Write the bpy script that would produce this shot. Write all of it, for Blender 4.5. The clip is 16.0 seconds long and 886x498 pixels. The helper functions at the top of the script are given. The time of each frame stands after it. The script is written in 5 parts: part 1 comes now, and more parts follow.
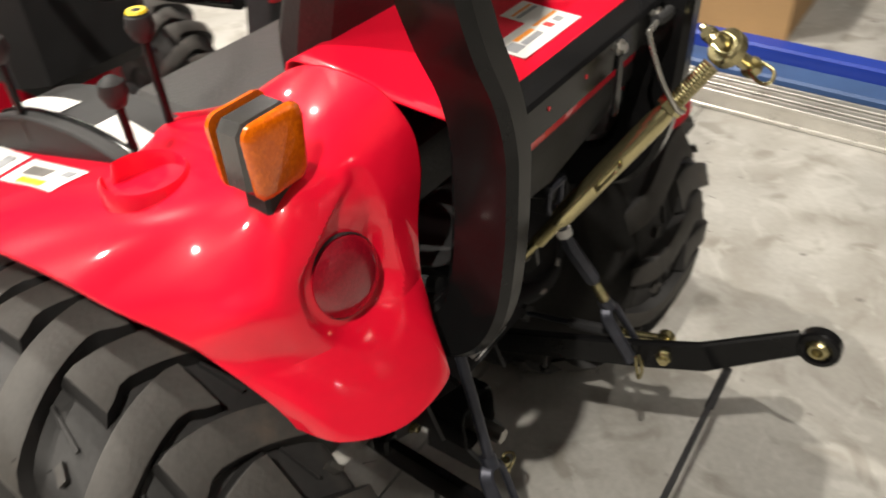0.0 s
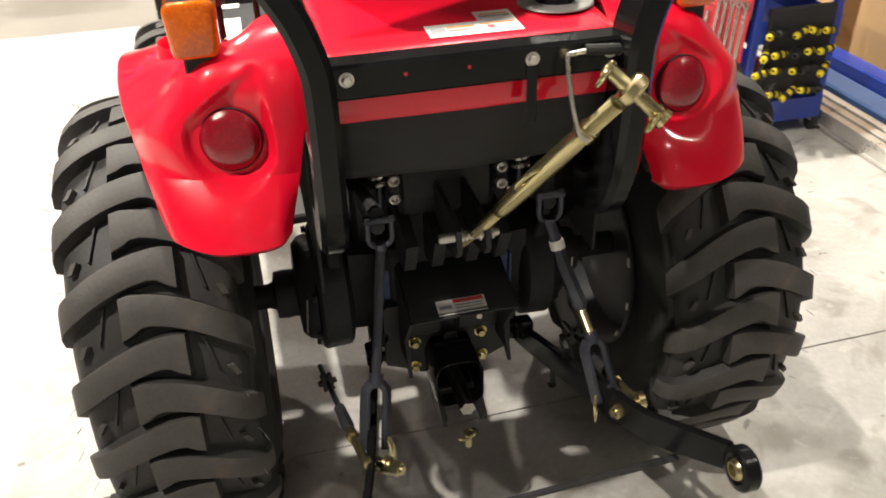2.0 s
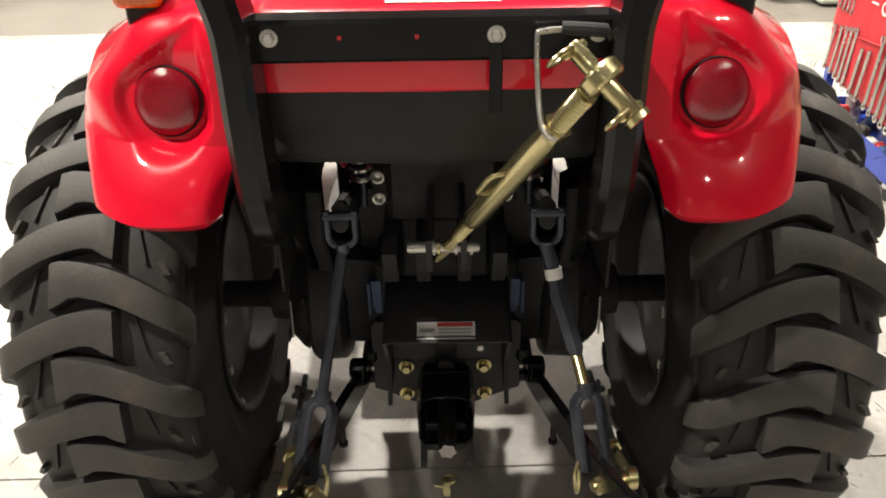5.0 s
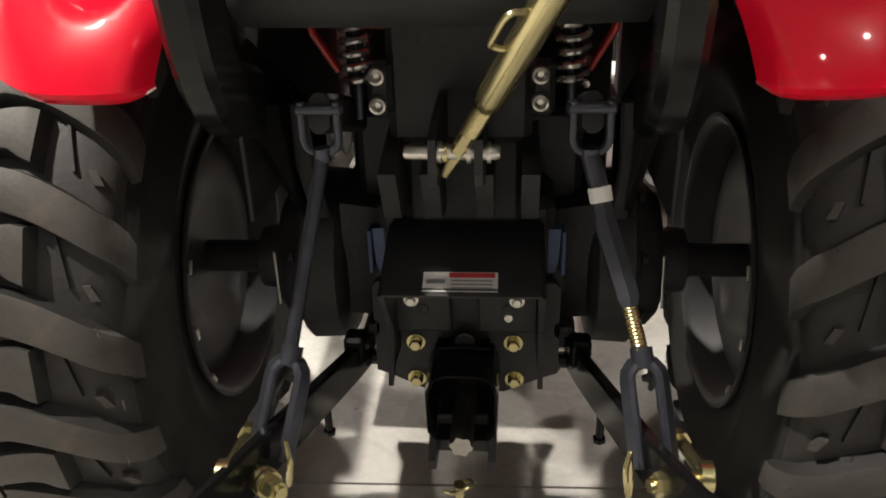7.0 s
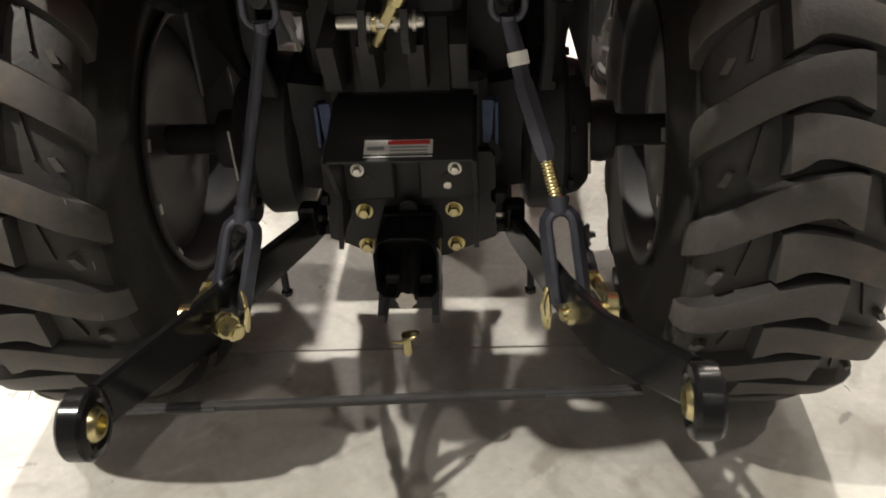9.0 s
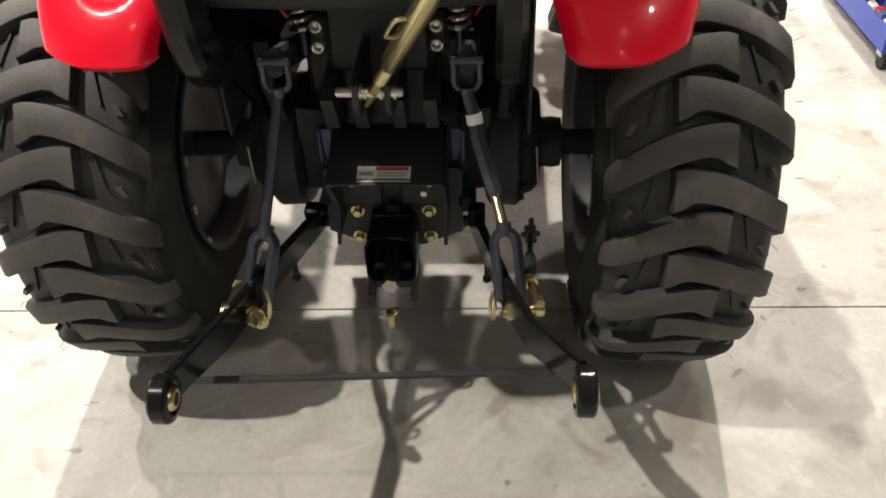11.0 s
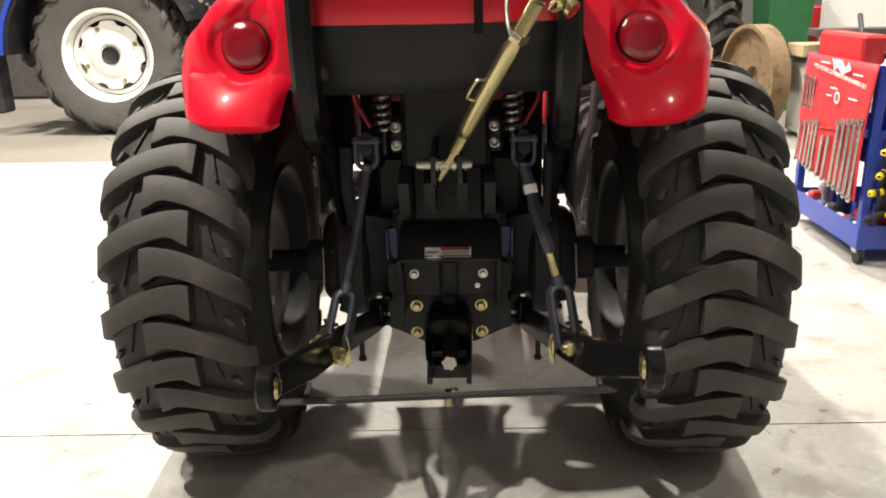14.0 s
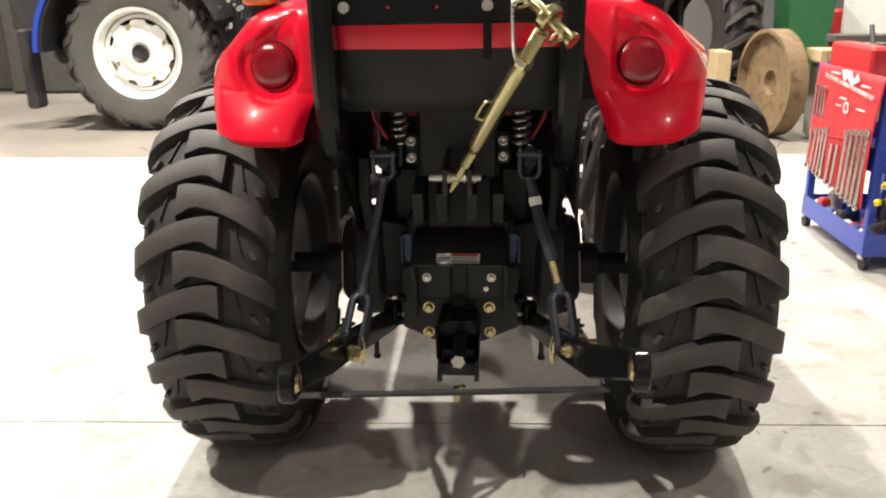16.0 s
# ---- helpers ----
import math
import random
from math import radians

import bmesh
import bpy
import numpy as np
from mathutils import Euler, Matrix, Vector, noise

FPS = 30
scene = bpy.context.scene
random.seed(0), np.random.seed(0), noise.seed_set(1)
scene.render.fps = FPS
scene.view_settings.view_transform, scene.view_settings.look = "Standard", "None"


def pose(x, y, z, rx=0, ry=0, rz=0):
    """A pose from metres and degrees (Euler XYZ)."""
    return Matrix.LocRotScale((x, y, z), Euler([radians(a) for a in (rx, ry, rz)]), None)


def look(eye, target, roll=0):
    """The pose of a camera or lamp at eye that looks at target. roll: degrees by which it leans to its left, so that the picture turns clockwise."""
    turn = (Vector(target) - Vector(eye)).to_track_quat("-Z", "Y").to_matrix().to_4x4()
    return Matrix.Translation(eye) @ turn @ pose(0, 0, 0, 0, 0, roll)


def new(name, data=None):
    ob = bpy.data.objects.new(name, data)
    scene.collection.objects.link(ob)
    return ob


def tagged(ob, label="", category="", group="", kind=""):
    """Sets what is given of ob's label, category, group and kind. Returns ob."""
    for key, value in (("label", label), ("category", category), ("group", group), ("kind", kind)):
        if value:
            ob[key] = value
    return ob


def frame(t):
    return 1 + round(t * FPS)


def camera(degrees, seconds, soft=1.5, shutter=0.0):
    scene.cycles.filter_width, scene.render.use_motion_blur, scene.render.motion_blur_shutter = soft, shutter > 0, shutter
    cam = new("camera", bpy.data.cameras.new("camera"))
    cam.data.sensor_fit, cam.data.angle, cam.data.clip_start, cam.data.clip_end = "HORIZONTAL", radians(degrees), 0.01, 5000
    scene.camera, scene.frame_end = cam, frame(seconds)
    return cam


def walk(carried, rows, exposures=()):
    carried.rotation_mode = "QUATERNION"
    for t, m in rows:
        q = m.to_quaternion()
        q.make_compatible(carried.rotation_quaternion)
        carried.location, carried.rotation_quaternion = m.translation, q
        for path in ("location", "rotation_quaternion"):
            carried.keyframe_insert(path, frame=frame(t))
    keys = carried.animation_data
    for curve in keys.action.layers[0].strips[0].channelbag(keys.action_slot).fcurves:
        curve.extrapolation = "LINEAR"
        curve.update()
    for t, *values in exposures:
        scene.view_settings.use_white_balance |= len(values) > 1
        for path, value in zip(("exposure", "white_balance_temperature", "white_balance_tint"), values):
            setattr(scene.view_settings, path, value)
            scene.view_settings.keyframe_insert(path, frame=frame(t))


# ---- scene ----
cam = camera(56.9, 16.0, soft=1.8, shutter=0.4)
PATH = [
    (0, (-0.901, -0.526, 1.641), (0.363, 0.405, 0.401), -2.7),
    (0.5, (-0.837, -0.818, 1.66), (0.055, 0.519, 0.47), -5.5),
    (1, (-0.762, -1.107, 1.674), (-0.076, 0.374, 0.517), -3.5),
    (1.5, (-0.535, -1.183, 1.624), (0.066, 0.354, 0.495), -0.4),
    (2, (-0.339, -1.251, 1.602), (0.04, 0.382, 0.511), -1.7),
    (2.5, (-0.141, -1.369, 1.602), (0.058, 0.331, 0.566), -0.4),
    (3, (-0.022, -1.404, 1.594), (0.054, 0.322, 0.586), 0.4),
    (3.5, (0.007, -1.379, 1.58), (0.021, 0.344, 0.565), 0.1),
    (4, (0.018, -1.358, 1.564), (0.003, 0.349, 0.522), -0.6),
    (4.5, (0.019, -1.276, 1.529), (-0.005, 0.432, 0.488), -1.5),
    (4.7, (0.007, -1.216, 1.5), (-0.002, 0.498, 0.468), -1.1),
    (7, (0.073, -0.938, 1.118), (-0.099, 0.854, 0.246), -1.9),
    (7.5, (0.089, -0.946, 1.099), (-0.062, 0.836, 0.204), -2.3),
    (8, (0.094, -0.981, 1.071), (-0.048, 0.783, 0.138), -2.5),
    (8.5, (0.102, -1.022, 1.057), (-0.027, 0.729, 0.1), -2.6),
    (9, (0.141, -1.062, 1.107), (0.018, 0.628, 0.044), -3.0),
    (11.5, (0.202, -1.279, 1.49), (0.095, 0.274, 0.235), -2.1),
    (12, (0.175, -1.307, 1.493), (0.084, 0.349, 0.375), -2.3),
    (12.5, (0.085, -1.443, 1.433), (0.071, 0.359, 0.565), -2.8),
    (13, (0.049, -1.516, 1.335), (-0.004, 0.353, 0.624), -3.8),
    (13.2, (0.051, -1.568, 1.275), (-0.027, 0.334, 0.662), -3.8),
    (13.5, (0.054, -1.618, 1.194), (-0.043, 0.279, 0.569), -1.8),
    (14, (0.052, -1.676, 1.137), (-0.017, 0.23, 0.537), -1.4),
    (14.5, (0.053, -1.707, 1.139), (0.008, 0.221, 0.609), -0.9),
    (15, (0.056, -1.726, 1.137), (0.023, 0.213, 0.648), -1.0),
    (15.5, (0.058, -1.737, 1.134), (0.019, 0.199, 0.632), -1.0),
    (16, (0.082, -1.789, 1.201), (-0.039, 0.112, 0.589), -1.0),
]
EXPOSURES = [(0, -.46), (.5, -.36), (1, -.15), (1.5, .06), (4.7, .08), (6.8, .26), (7.5, .4), (8.6, .44), (9.2, .18), (11.3, .12), (12.5, .21), (16, .25)]
walk(cam, [(t, look(eye, target, roll)) for t, eye, target, roll in PATH], EXPOSURES)

# ---- light ----
world = bpy.data.worlds.new("world")
scene.world = world
world.use_nodes = True
world.node_tree.nodes["Background"].inputs[0].default_value = (1.0, 0.95, 0.88, 1)
world.node_tree.nodes["Background"].inputs[1].default_value = 0.038


def high_bay(x, y, z, watts, size, tint=(1.0, 0.93, 0.82)):
    lamp = bpy.data.lights.new("high_bay_light", "AREA")
    lamp.shape, lamp.size, lamp.energy, lamp.color = "DISK", size, watts, tint
    new("high_bay_light", lamp).matrix_world = pose(x, y, z, 0, 0, 0)


high_bay(-2.9, -0.9, 5.6, 390, 0.12)
high_bay(3.5, -1.6, 5.6, 80, 0.12)
high_bay(-1.2, 3.3, 5.6, 500, 0.12)
high_bay(1.3, 3.2, 5.6, 380, 0.12)
high_bay(-5.2, 4.4, 5.6, 420, 0.16)
high_bay(4.6, 5.2, 5.6, 80, 0.16)
high_bay(-1.2, -3.6, 5.6, 13, 0.10)
high_bay(1.9, -3.6, 5.6, 13, 0.10)
high_bay(-1.0, -6.6, 5.6, 13, 0.10)
high_bay(2.0, -6.6, 5.6, 13, 0.10)
high_bay(3.0, 7.6, 5.6, 230, 0.16)
# unseen lamp, added to brighten the blue tractor and the background
high_bay(-3.4, 8.4, 5.6, 350, 0.16)


# ---- materials ----
def mat(name, base, rough=0.5, metal=0.0, vary=0.25, scale=12.0, bump=0.0, fine=90.0, coat=0.0, rvary=0.12, spot=None, spot_at=0.62, trans=0.0, coat_rough=0.06, spec=0.5):
    m = bpy.data.materials.new(name)
    m.use_nodes = True
    nt = m.node_tree
    b = nt.nodes["Principled BSDF"]
    geo = nt.nodes.new("ShaderNodeTexCoord")
    out = geo.outputs["Object"]
    big = nt.nodes.new("ShaderNodeTexNoise")
    big.inputs["Scale"].default_value, big.inputs["Detail"].default_value = scale, 5.0
    small = nt.nodes.new("ShaderNodeTexNoise")
    small.inputs["Scale"].default_value, small.inputs["Detail"].default_value = fine, 4.0
    nt.links.new(out, big.inputs["Vector"])
    nt.links.new(out, small.inputs["Vector"])
    ramp = nt.nodes.new("ShaderNodeMapRange")
    ramp.inputs[1].default_value, ramp.inputs[2].default_value = 0.25, 0.75
    ramp.inputs[3].default_value, ramp.inputs[4].default_value = 1.0 - vary, 1.0 + vary
    add = nt.nodes.new("ShaderNodeMath")
    add.operation = "MULTIPLY_ADD"
    add.inputs[1].default_value = 0.65
    nt.links.new(big.outputs[0], add.inputs[0])
    half = nt.nodes.new("ShaderNodeMath")
    half.operation = "MULTIPLY"
    half.inputs[1].default_value = 0.35
    nt.links.new(small.outputs[0], half.inputs[0])
    nt.links.new(half.outputs[0], add.inputs[2])
    nt.links.new(add.outputs[0], ramp.inputs[0])
    mul = nt.nodes.new("ShaderNodeVectorMath")
    mul.operation = "SCALE"
    mul.inputs[0].default_value = base[:3]
    nt.links.new(ramp.outputs[0], mul.inputs["Scale"])
    colour = mul.outputs[0]
    if spot:
        mix = nt.nodes.new("ShaderNodeMix")
        mix.data_type = "RGBA"
        lim = nt.nodes.new("ShaderNodeMapRange")
        lim.inputs[1].default_value, lim.inputs[2].default_value = spot_at, spot_at + 0.12
        nt.links.new(big.outputs[0], lim.inputs[0])
        nt.links.new(lim.outputs[0], mix.inputs[0])
        nt.links.new(colour, mix.inputs[6])
        mix.inputs[7].default_value = (*spot, 1)
        colour = mix.outputs[2]
    nt.links.new(colour, b.inputs["Base Color"])
    rr = nt.nodes.new("ShaderNodeMapRange")
    rr.inputs[3].default_value, rr.inputs[4].default_value = max(0.02, rough - rvary), min(1.0, rough + rvary)
    nt.links.new(add.outputs[0], rr.inputs[0])
    nt.links.new(rr.outputs[0], b.inputs["Roughness"])
    b.inputs["Metallic"].default_value = metal
    b.inputs["Coat Weight"].default_value = coat
    b.inputs["Coat Roughness"].default_value = coat_rough
    b.inputs["Specular IOR Level"].default_value = spec
    b.inputs["Transmission Weight"].default_value = trans
    if bump:
        bp = nt.nodes.new("ShaderNodeBump")
        bp.inputs["Strength"].default_value, bp.inputs["Distance"].default_value = 0.6, bump
        nt.links.new(small.outputs[0], bp.inputs["Height"])
        nt.links.new(bp.outputs[0], b.inputs["Normal"])
    return m


RED = mat("red_paint", (0.80, 0.006, 0.031), 0.30, vary=0.06, scale=3, coat=0.95, rvary=0.05, coat_rough=0.045, spec=0.10)
RED_DULL = mat("red_frame_paint", (0.45, 0.012, 0.02), 0.38, vary=0.15, coat=0.2)
RED_CAP = mat("red_cloth", (0.55, 0.03, 0.04), 0.6, vary=0.15, scale=8, bump=0.002, fine=200)
RUBBER = mat("tyre_rubber", (0.027, 0.026, 0.026), 0.58, vary=0.35, scale=7, bump=0.0012, fine=120, spot=(0.060, 0.054, 0.049), spot_at=0.60, spec=0.4)
RUBBER_FACE = mat("worn_tread_rubber", (0.053, 0.049, 0.045), 0.66, vary=0.38, scale=11, bump=0.0012, fine=140, spot=(0.100, 0.078, 0.062), spot_at=0.58)
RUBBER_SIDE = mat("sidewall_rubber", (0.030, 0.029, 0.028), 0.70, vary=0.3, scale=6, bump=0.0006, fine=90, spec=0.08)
SILVER = mat("silver_wheel_paint", (0.62, 0.61, 0.60), 0.35, metal=0.3, vary=0.1)
BLACK = mat("black_paint", (0.008, 0.008, 0.0085), 0.17, vary=0.3, scale=10, rvary=0.06, spec=0.20)
BLACK_MATT = mat("black_plastic", (0.030, 0.030, 0.031), 0.55, vary=0.25, bump=0.0008, fine=260, spec=0.2)
CASTING = mat("painted_casting", (0.031, 0.031, 0.033), 0.50, vary=0.4, bump=0.0025, fine=70, spec=0.3)
# darker casting with brown spots, for the mudguard liner, body and under frame
DARK_CAST = mat("dark_casting", (0.015, 0.015, 0.016), 0.55, vary=0.5, scale=9, bump=0.003, fine=50, spot=(0.035, 0.032, 0.028), spot_at=0.6, spec=0.3)
SATIN = mat("satin_black_sheet", (0.024, 0.024, 0.026), 0.5, vary=0.25, scale=14, bump=0.0006, fine=160, spec=0.35)
RIM = mat("grey_black_rim", (0.050, 0.050, 0.054), 0.50, vary=0.2, scale=4, spec=0.25)
BRASS = mat("yellow_zinc_plate", (0.54, 0.475, 0.26), 0.24, metal=0.95, vary=0.10, scale=9, rvary=0.06, fine=40)
ZINC = mat("bright_zinc", (0.62, 0.60, 0.56), 0.3, metal=0.9, vary=0.2)
STEEL = mat("bare_steel", (0.50, 0.48, 0.45), 0.32, metal=1.0, vary=0.25, scale=30)
GUN = mat("dark_phosphate_steel", (0.055, 0.058, 0.075), 0.38, metal=0.6, vary=0.3, scale=25)
BLUE_CAST = mat("blue_primer", (0.065, 0.10, 0.21), 0.5, vary=0.35, scale=20)
SPRING = mat("spring_steel", (0.50, 0.48, 0.46), 0.25, metal=0.9, vary=0.2)
WHITE = mat("white_label", (0.80, 0.79, 0.77), 0.45, vary=0.04)
GREY = mat("grey_print", (0.30, 0.31, 0.33), 0.5, vary=0.1)
ORANGE = mat("orange_print", (0.85, 0.30, 0.03), 0.5, vary=0.05)
YELLOW = mat("yellow_plastic", (0.80, 0.62, 0.03), 0.4, vary=0.12)
RED_PRINT = mat("red_print", (0.60, 0.05, 0.05), 0.5, vary=0.1)
DISC = mat("grey_disc", (0.22, 0.21, 0.20), 0.4, vary=0.15)
VINYL = mat("black_vinyl", (0.018, 0.017, 0.017), 0.45, vary=0.2, bump=0.0015, fine=180)
WHITE_STEEL = mat("white_wheel_paint", (0.78, 0.77, 0.74), 0.35, vary=0.08, coat=0.2)
BLUE = mat("blue_enamel", (0.018, 0.05, 0.36), 0.36, vary=0.12, coat=0.2)
BLUE_DULL = mat("blue_steel_beam", (0.05, 0.10, 0.24), 0.45, vary=0.3, scale=5)
GREEN = mat("green_polyethylene", (0.025, 0.12, 0.045), 0.5, vary=0.15)
CARD = mat("brown_cardboard", (0.42, 0.26, 0.12), 0.8, vary=0.12, scale=4)
WOOD = mat("rusty_tan_steel", (0.19, 0.128, 0.068), 0.65, vary=0.45, scale=9, spot=(0.12, 0.07, 0.035), spot_at=0.52)
ALU = mat("bright_aluminium", (0.72, 0.70, 0.66), 0.3, metal=0.8, vary=0.15)
WALL = mat("painted_wall", (0.22, 0.217, 0.21), 0.8, vary=0.06, scale=1.5)
WHITE_PANEL = mat("white_panel_paint", (0.82, 0.81, 0.79), 0.6, vary=0.04)
MAT_RUBBER = mat("ribbed_rubber_mat", (0.085, 0.08, 0.078), 0.5, vary=0.2)
RED_BOX = mat("red_plastic", (0.5, 0.025, 0.03), 0.45, vary=0.1)
TIMBER = mat("raw_timber", (0.42, 0.32, 0.19), 0.7, vary=0.2, scale=8)
TUB = mat("milky_plastic", (0.6, 0.62, 0.56), 0.4, vary=0.1)
DARK = mat("dark_stored_goods", (0.06, 0.055, 0.05), 0.7, vary=0.4)
PLASTIC_BAG = mat("clear_wrap", (0.75, 0.72, 0.70), 0.25, vary=0.25, scale=18, spot=(0.55, 0.2, 0.22), spot_at=0.6)


def prism_lens(name, dark, light, scale, coat):
    """Moulded lens: small facets between a dark and a light tint under a clear gloss."""
    m = mat(name, dark, 0.12, vary=0.1, coat=coat, coat_rough=0.03, spec=0.4)
    nt = m.node_tree
    b = nt.nodes["Principled BSDF"]
    co = nt.nodes.new("ShaderNodeTexCoord")
    cell = nt.nodes.new("ShaderNodeTexVoronoi")
    cell.inputs["Scale"].default_value = scale
    nt.links.new(co.outputs["Object"], cell.inputs["Vector"])
    sep = nt.nodes.new("ShaderNodeSeparateColor")
    nt.links.new(cell.outputs["Color"], sep.inputs[0])
    big = nt.nodes.new("ShaderNodeTexNoise")
    big.inputs["Scale"].default_value = scale * 0.35
    nt.links.new(co.outputs["Object"], big.inputs["Vector"])
    mul = nt.nodes.new("ShaderNodeMath")
    mul.operation = "MULTIPLY"
    nt.links.new(sep.outputs[0], mul.inputs[0])
    nt.links.new(big.outputs[0], mul.inputs[1])
    lim = nt.nodes.new("ShaderNodeMapRange")
    lim.inputs[1].default_value, lim.inputs[2].default_value = 0.08, 0.55
    nt.links.new(mul.outputs[0], lim.inputs[0])
    mix = nt.nodes.new("ShaderNodeMix")
    mix.data_type = "RGBA"
    nt.links.new(lim.outputs[0], mix.inputs[0])
    mix.inputs[6].default_value, mix.inputs[7].default_value = (*dark, 1), (*light, 1)
    nt.links.new(mix.outputs[2], b.inputs["Base Color"])
    bp = nt.nodes.new("ShaderNodeBump")
    bp.inputs["Strength"].default_value, bp.inputs["Distance"].default_value = 0.2, 0.0015
    nt.links.new(cell.outputs["Distance"], bp.inputs["Height"])
    nt.links.new(bp.outputs[0], b.inputs["Normal"])
    return m


AMBER = prism_lens("amber_lens", (0.62, 0.105, 0.0006), (0.76, 0.150, 0.001), 260, 0.7)
LENS = prism_lens("red_lens", (0.22, 0.003, 0.012), (0.29, 0.005, 0.017), 420, 0.9)


def concrete():
    """Worn power-floated slab: broad clouding, grey-brown stains, small oil spots and pale scuffs."""
    m = mat("polished_concrete", (0.422, 0.41, 0.385), 0.52, vary=0.26, scale=1.9, bump=0.0008, fine=55, rvary=0.2)
    nt = m.node_tree
    b = nt.nodes["Principled BSDF"]
    co = nt.nodes.new("ShaderNodeTexCoord")
    for scale, detail, warp, lo, hi, most, tint in ((2.2, 9.0, 1.4, 0.47, 0.70, 0.60, (0.235, 0.215, 0.18)), (6.5, 7.0, 0.8, 0.56, 0.70, 0.55, (0.20, 0.18, 0.15)), (16.0, 3.0, 0.3, 0.70, 0.75, 0.75, (0.12, 0.11, 0.10)), (4.3, 10.0, 3.0, 0.60, 0.66, 0.35, (0.56, 0.55, 0.52))):
        n = nt.nodes.new("ShaderNodeTexNoise")
        n.inputs["Scale"].default_value, n.inputs["Detail"].default_value, n.inputs["Distortion"].default_value = scale, detail, warp
        nt.links.new(co.outputs["Object"], n.inputs["Vector"])
        lim = nt.nodes.new("ShaderNodeMapRange")
        lim.inputs[1].default_value, lim.inputs[2].default_value, lim.inputs[4].default_value = lo, hi, most
        nt.links.new(n.outputs[0], lim.inputs[0])
        mix = nt.nodes.new("ShaderNodeMix")
        mix.data_type = "RGBA"
        nt.links.new(lim.outputs[0], mix.inputs[0])
        nt.links.new(b.inputs["Base Color"].links[0].from_socket, mix.inputs[6])
        mix.inputs[7].default_value = (*tint, 1)
        nt.links.new(mix.outputs[2], b.inputs["Base Color"])
    return m


CONCRETE = concrete()
# far slab: darker and browner than the near one, with darker spots
FAR_CONCRETE = mat("darker_concrete", (0.22, 0.20, 0.175), 0.6, vary=0.3, scale=1.1, bump=0.0006, fine=60, spot=(0.12, 0.105, 0.09))


# ---- mesh building ----
class Geo:
    """Vertices and faces of one mesh, gathered from simple solids."""

    def __init__(self):
        self.v, self.f = [], []

    def add(self, verts, faces):
        n = len(self.v)
        self.v += [tuple(p) for p in verts]
        self.f += [tuple(n + i for i in f) for f in faces]
        return self

    def hull(self, pts):
        bm = bmesh.new()
        for p in pts:
            bm.verts.new(p)
        bmesh.ops.convex_hull(bm, input=bm.verts)
        bm.verts.index_update()
        self.add([v.co[:] for v in bm.verts], [[v.index for v in f.verts] for f in bm.faces])
        bm.free()
        return self

    def box(self, c, s, bev=0.004, m=None):
        hx, hy, hz = s[0] / 2, s[1] / 2, s[2] / 2
        b = min(bev, hx * 0.45, hy * 0.45, hz * 0.45)
        pts = []
        for sx in (-1, 1):
            for sy in (-1, 1):
                for sz in (-1, 1):
                    pts += [(sx * hx, sy * (hy - b), sz * (hz - b)), (sx * (hx - b), sy * hy, sz * (hz - b)), (sx * (hx - b), sy * (hy - b), sz * hz)]
        m = Matrix.Translation(c) @ (m.to_4x4() if m else Matrix.Identity(4))
        return self.hull([m @ Vector(p) for p in pts])

    def prism(self, outline, axis, lo, hi):
        """A flat outline of 2D points, drawn out along an axis (the two others in order) from lo to hi."""
        def place(p, d):
            q = [p[0], p[1]]
            q.insert("xyz".index(axis), d)
            return q
        n = len(outline)
        sides = [(i, (i + 1) % n, n + (i + 1) % n, n + i) for i in range(n)]
        return self.add([place(p, lo) for p in outline] + [place(p, hi) for p in outline], [tuple(range(n))[::-1], tuple(range(n, 2 * n))] + sides)

    def sweep(self, pts, sections, close=True, up=(0.03, 0.02, 1.0)):
        """Carries a 2D section (or one for each point) along a line of points."""
        pts = [Vector(p) for p in pts]
        if not isinstance(sections[0][0], (list, tuple)):
            sections = [sections] * len(pts)
        n, verts = len(sections[0]), []
        side = None
        for i, p in enumerate(pts):
            d = (pts[min(i + 1, len(pts) - 1)] - pts[max(i - 1, 0)]).normalized()
            if side is None:
                ref = Vector(up)
                if abs(ref.normalized().dot(d)) > 0.95:
                    ref = Vector((1, 0.02, 0.01))
                side = d.cross(ref).normalized()
            side = (side - d * side.dot(d)).normalized()
            top = side.cross(d)
            verts += [p + side * a + top * b for a, b in sections[i]]
        faces = [(i * n + j, i * n + (j + 1) % n, (i + 1) * n + (j + 1) % n, (i + 1) * n + j) for i in range(len(pts) - 1) for j in range(n)]
        if close:
            faces += [tuple(range(n))[::-1], tuple((len(pts) - 1) * n + j for j in range(n))]
        return self.add(verts, faces)

    def tube(self, pts, r, n=12):
        rs = r if isinstance(r, (list, tuple)) else [r] * len(pts)
        ring = lambda q: [(q * math.cos(2 * math.pi * k / n), q * math.sin(2 * math.pi * k / n)) for k in range(n)]
        return self.sweep(pts, [ring(q) for q in rs])

    def rod(self, a, b, r, n=12, cham=0.0):
        a, b = Vector(a), Vector(b)
        d = (b - a).normalized()
        if cham:
            return self.tube([a, a + d * cham, b - d * cham, b], [r - cham, r, r, r - cham], n)
        return self.tube([a, b], r, n)

    def bolt(self, p, d, r, h, washer=True):
        """A hexagonal head with its washer, at p, standing out along d."""
        p, d = Vector(p), Vector(d).normalized()
        if washer:
            self.tube([p, p + d * h * 0.2], r * 1.45, 16)
        return self.tube([p + d * h * 0.2, p + d * h * 0.85, p + d * h], [r, r, r * 0.8], 6)

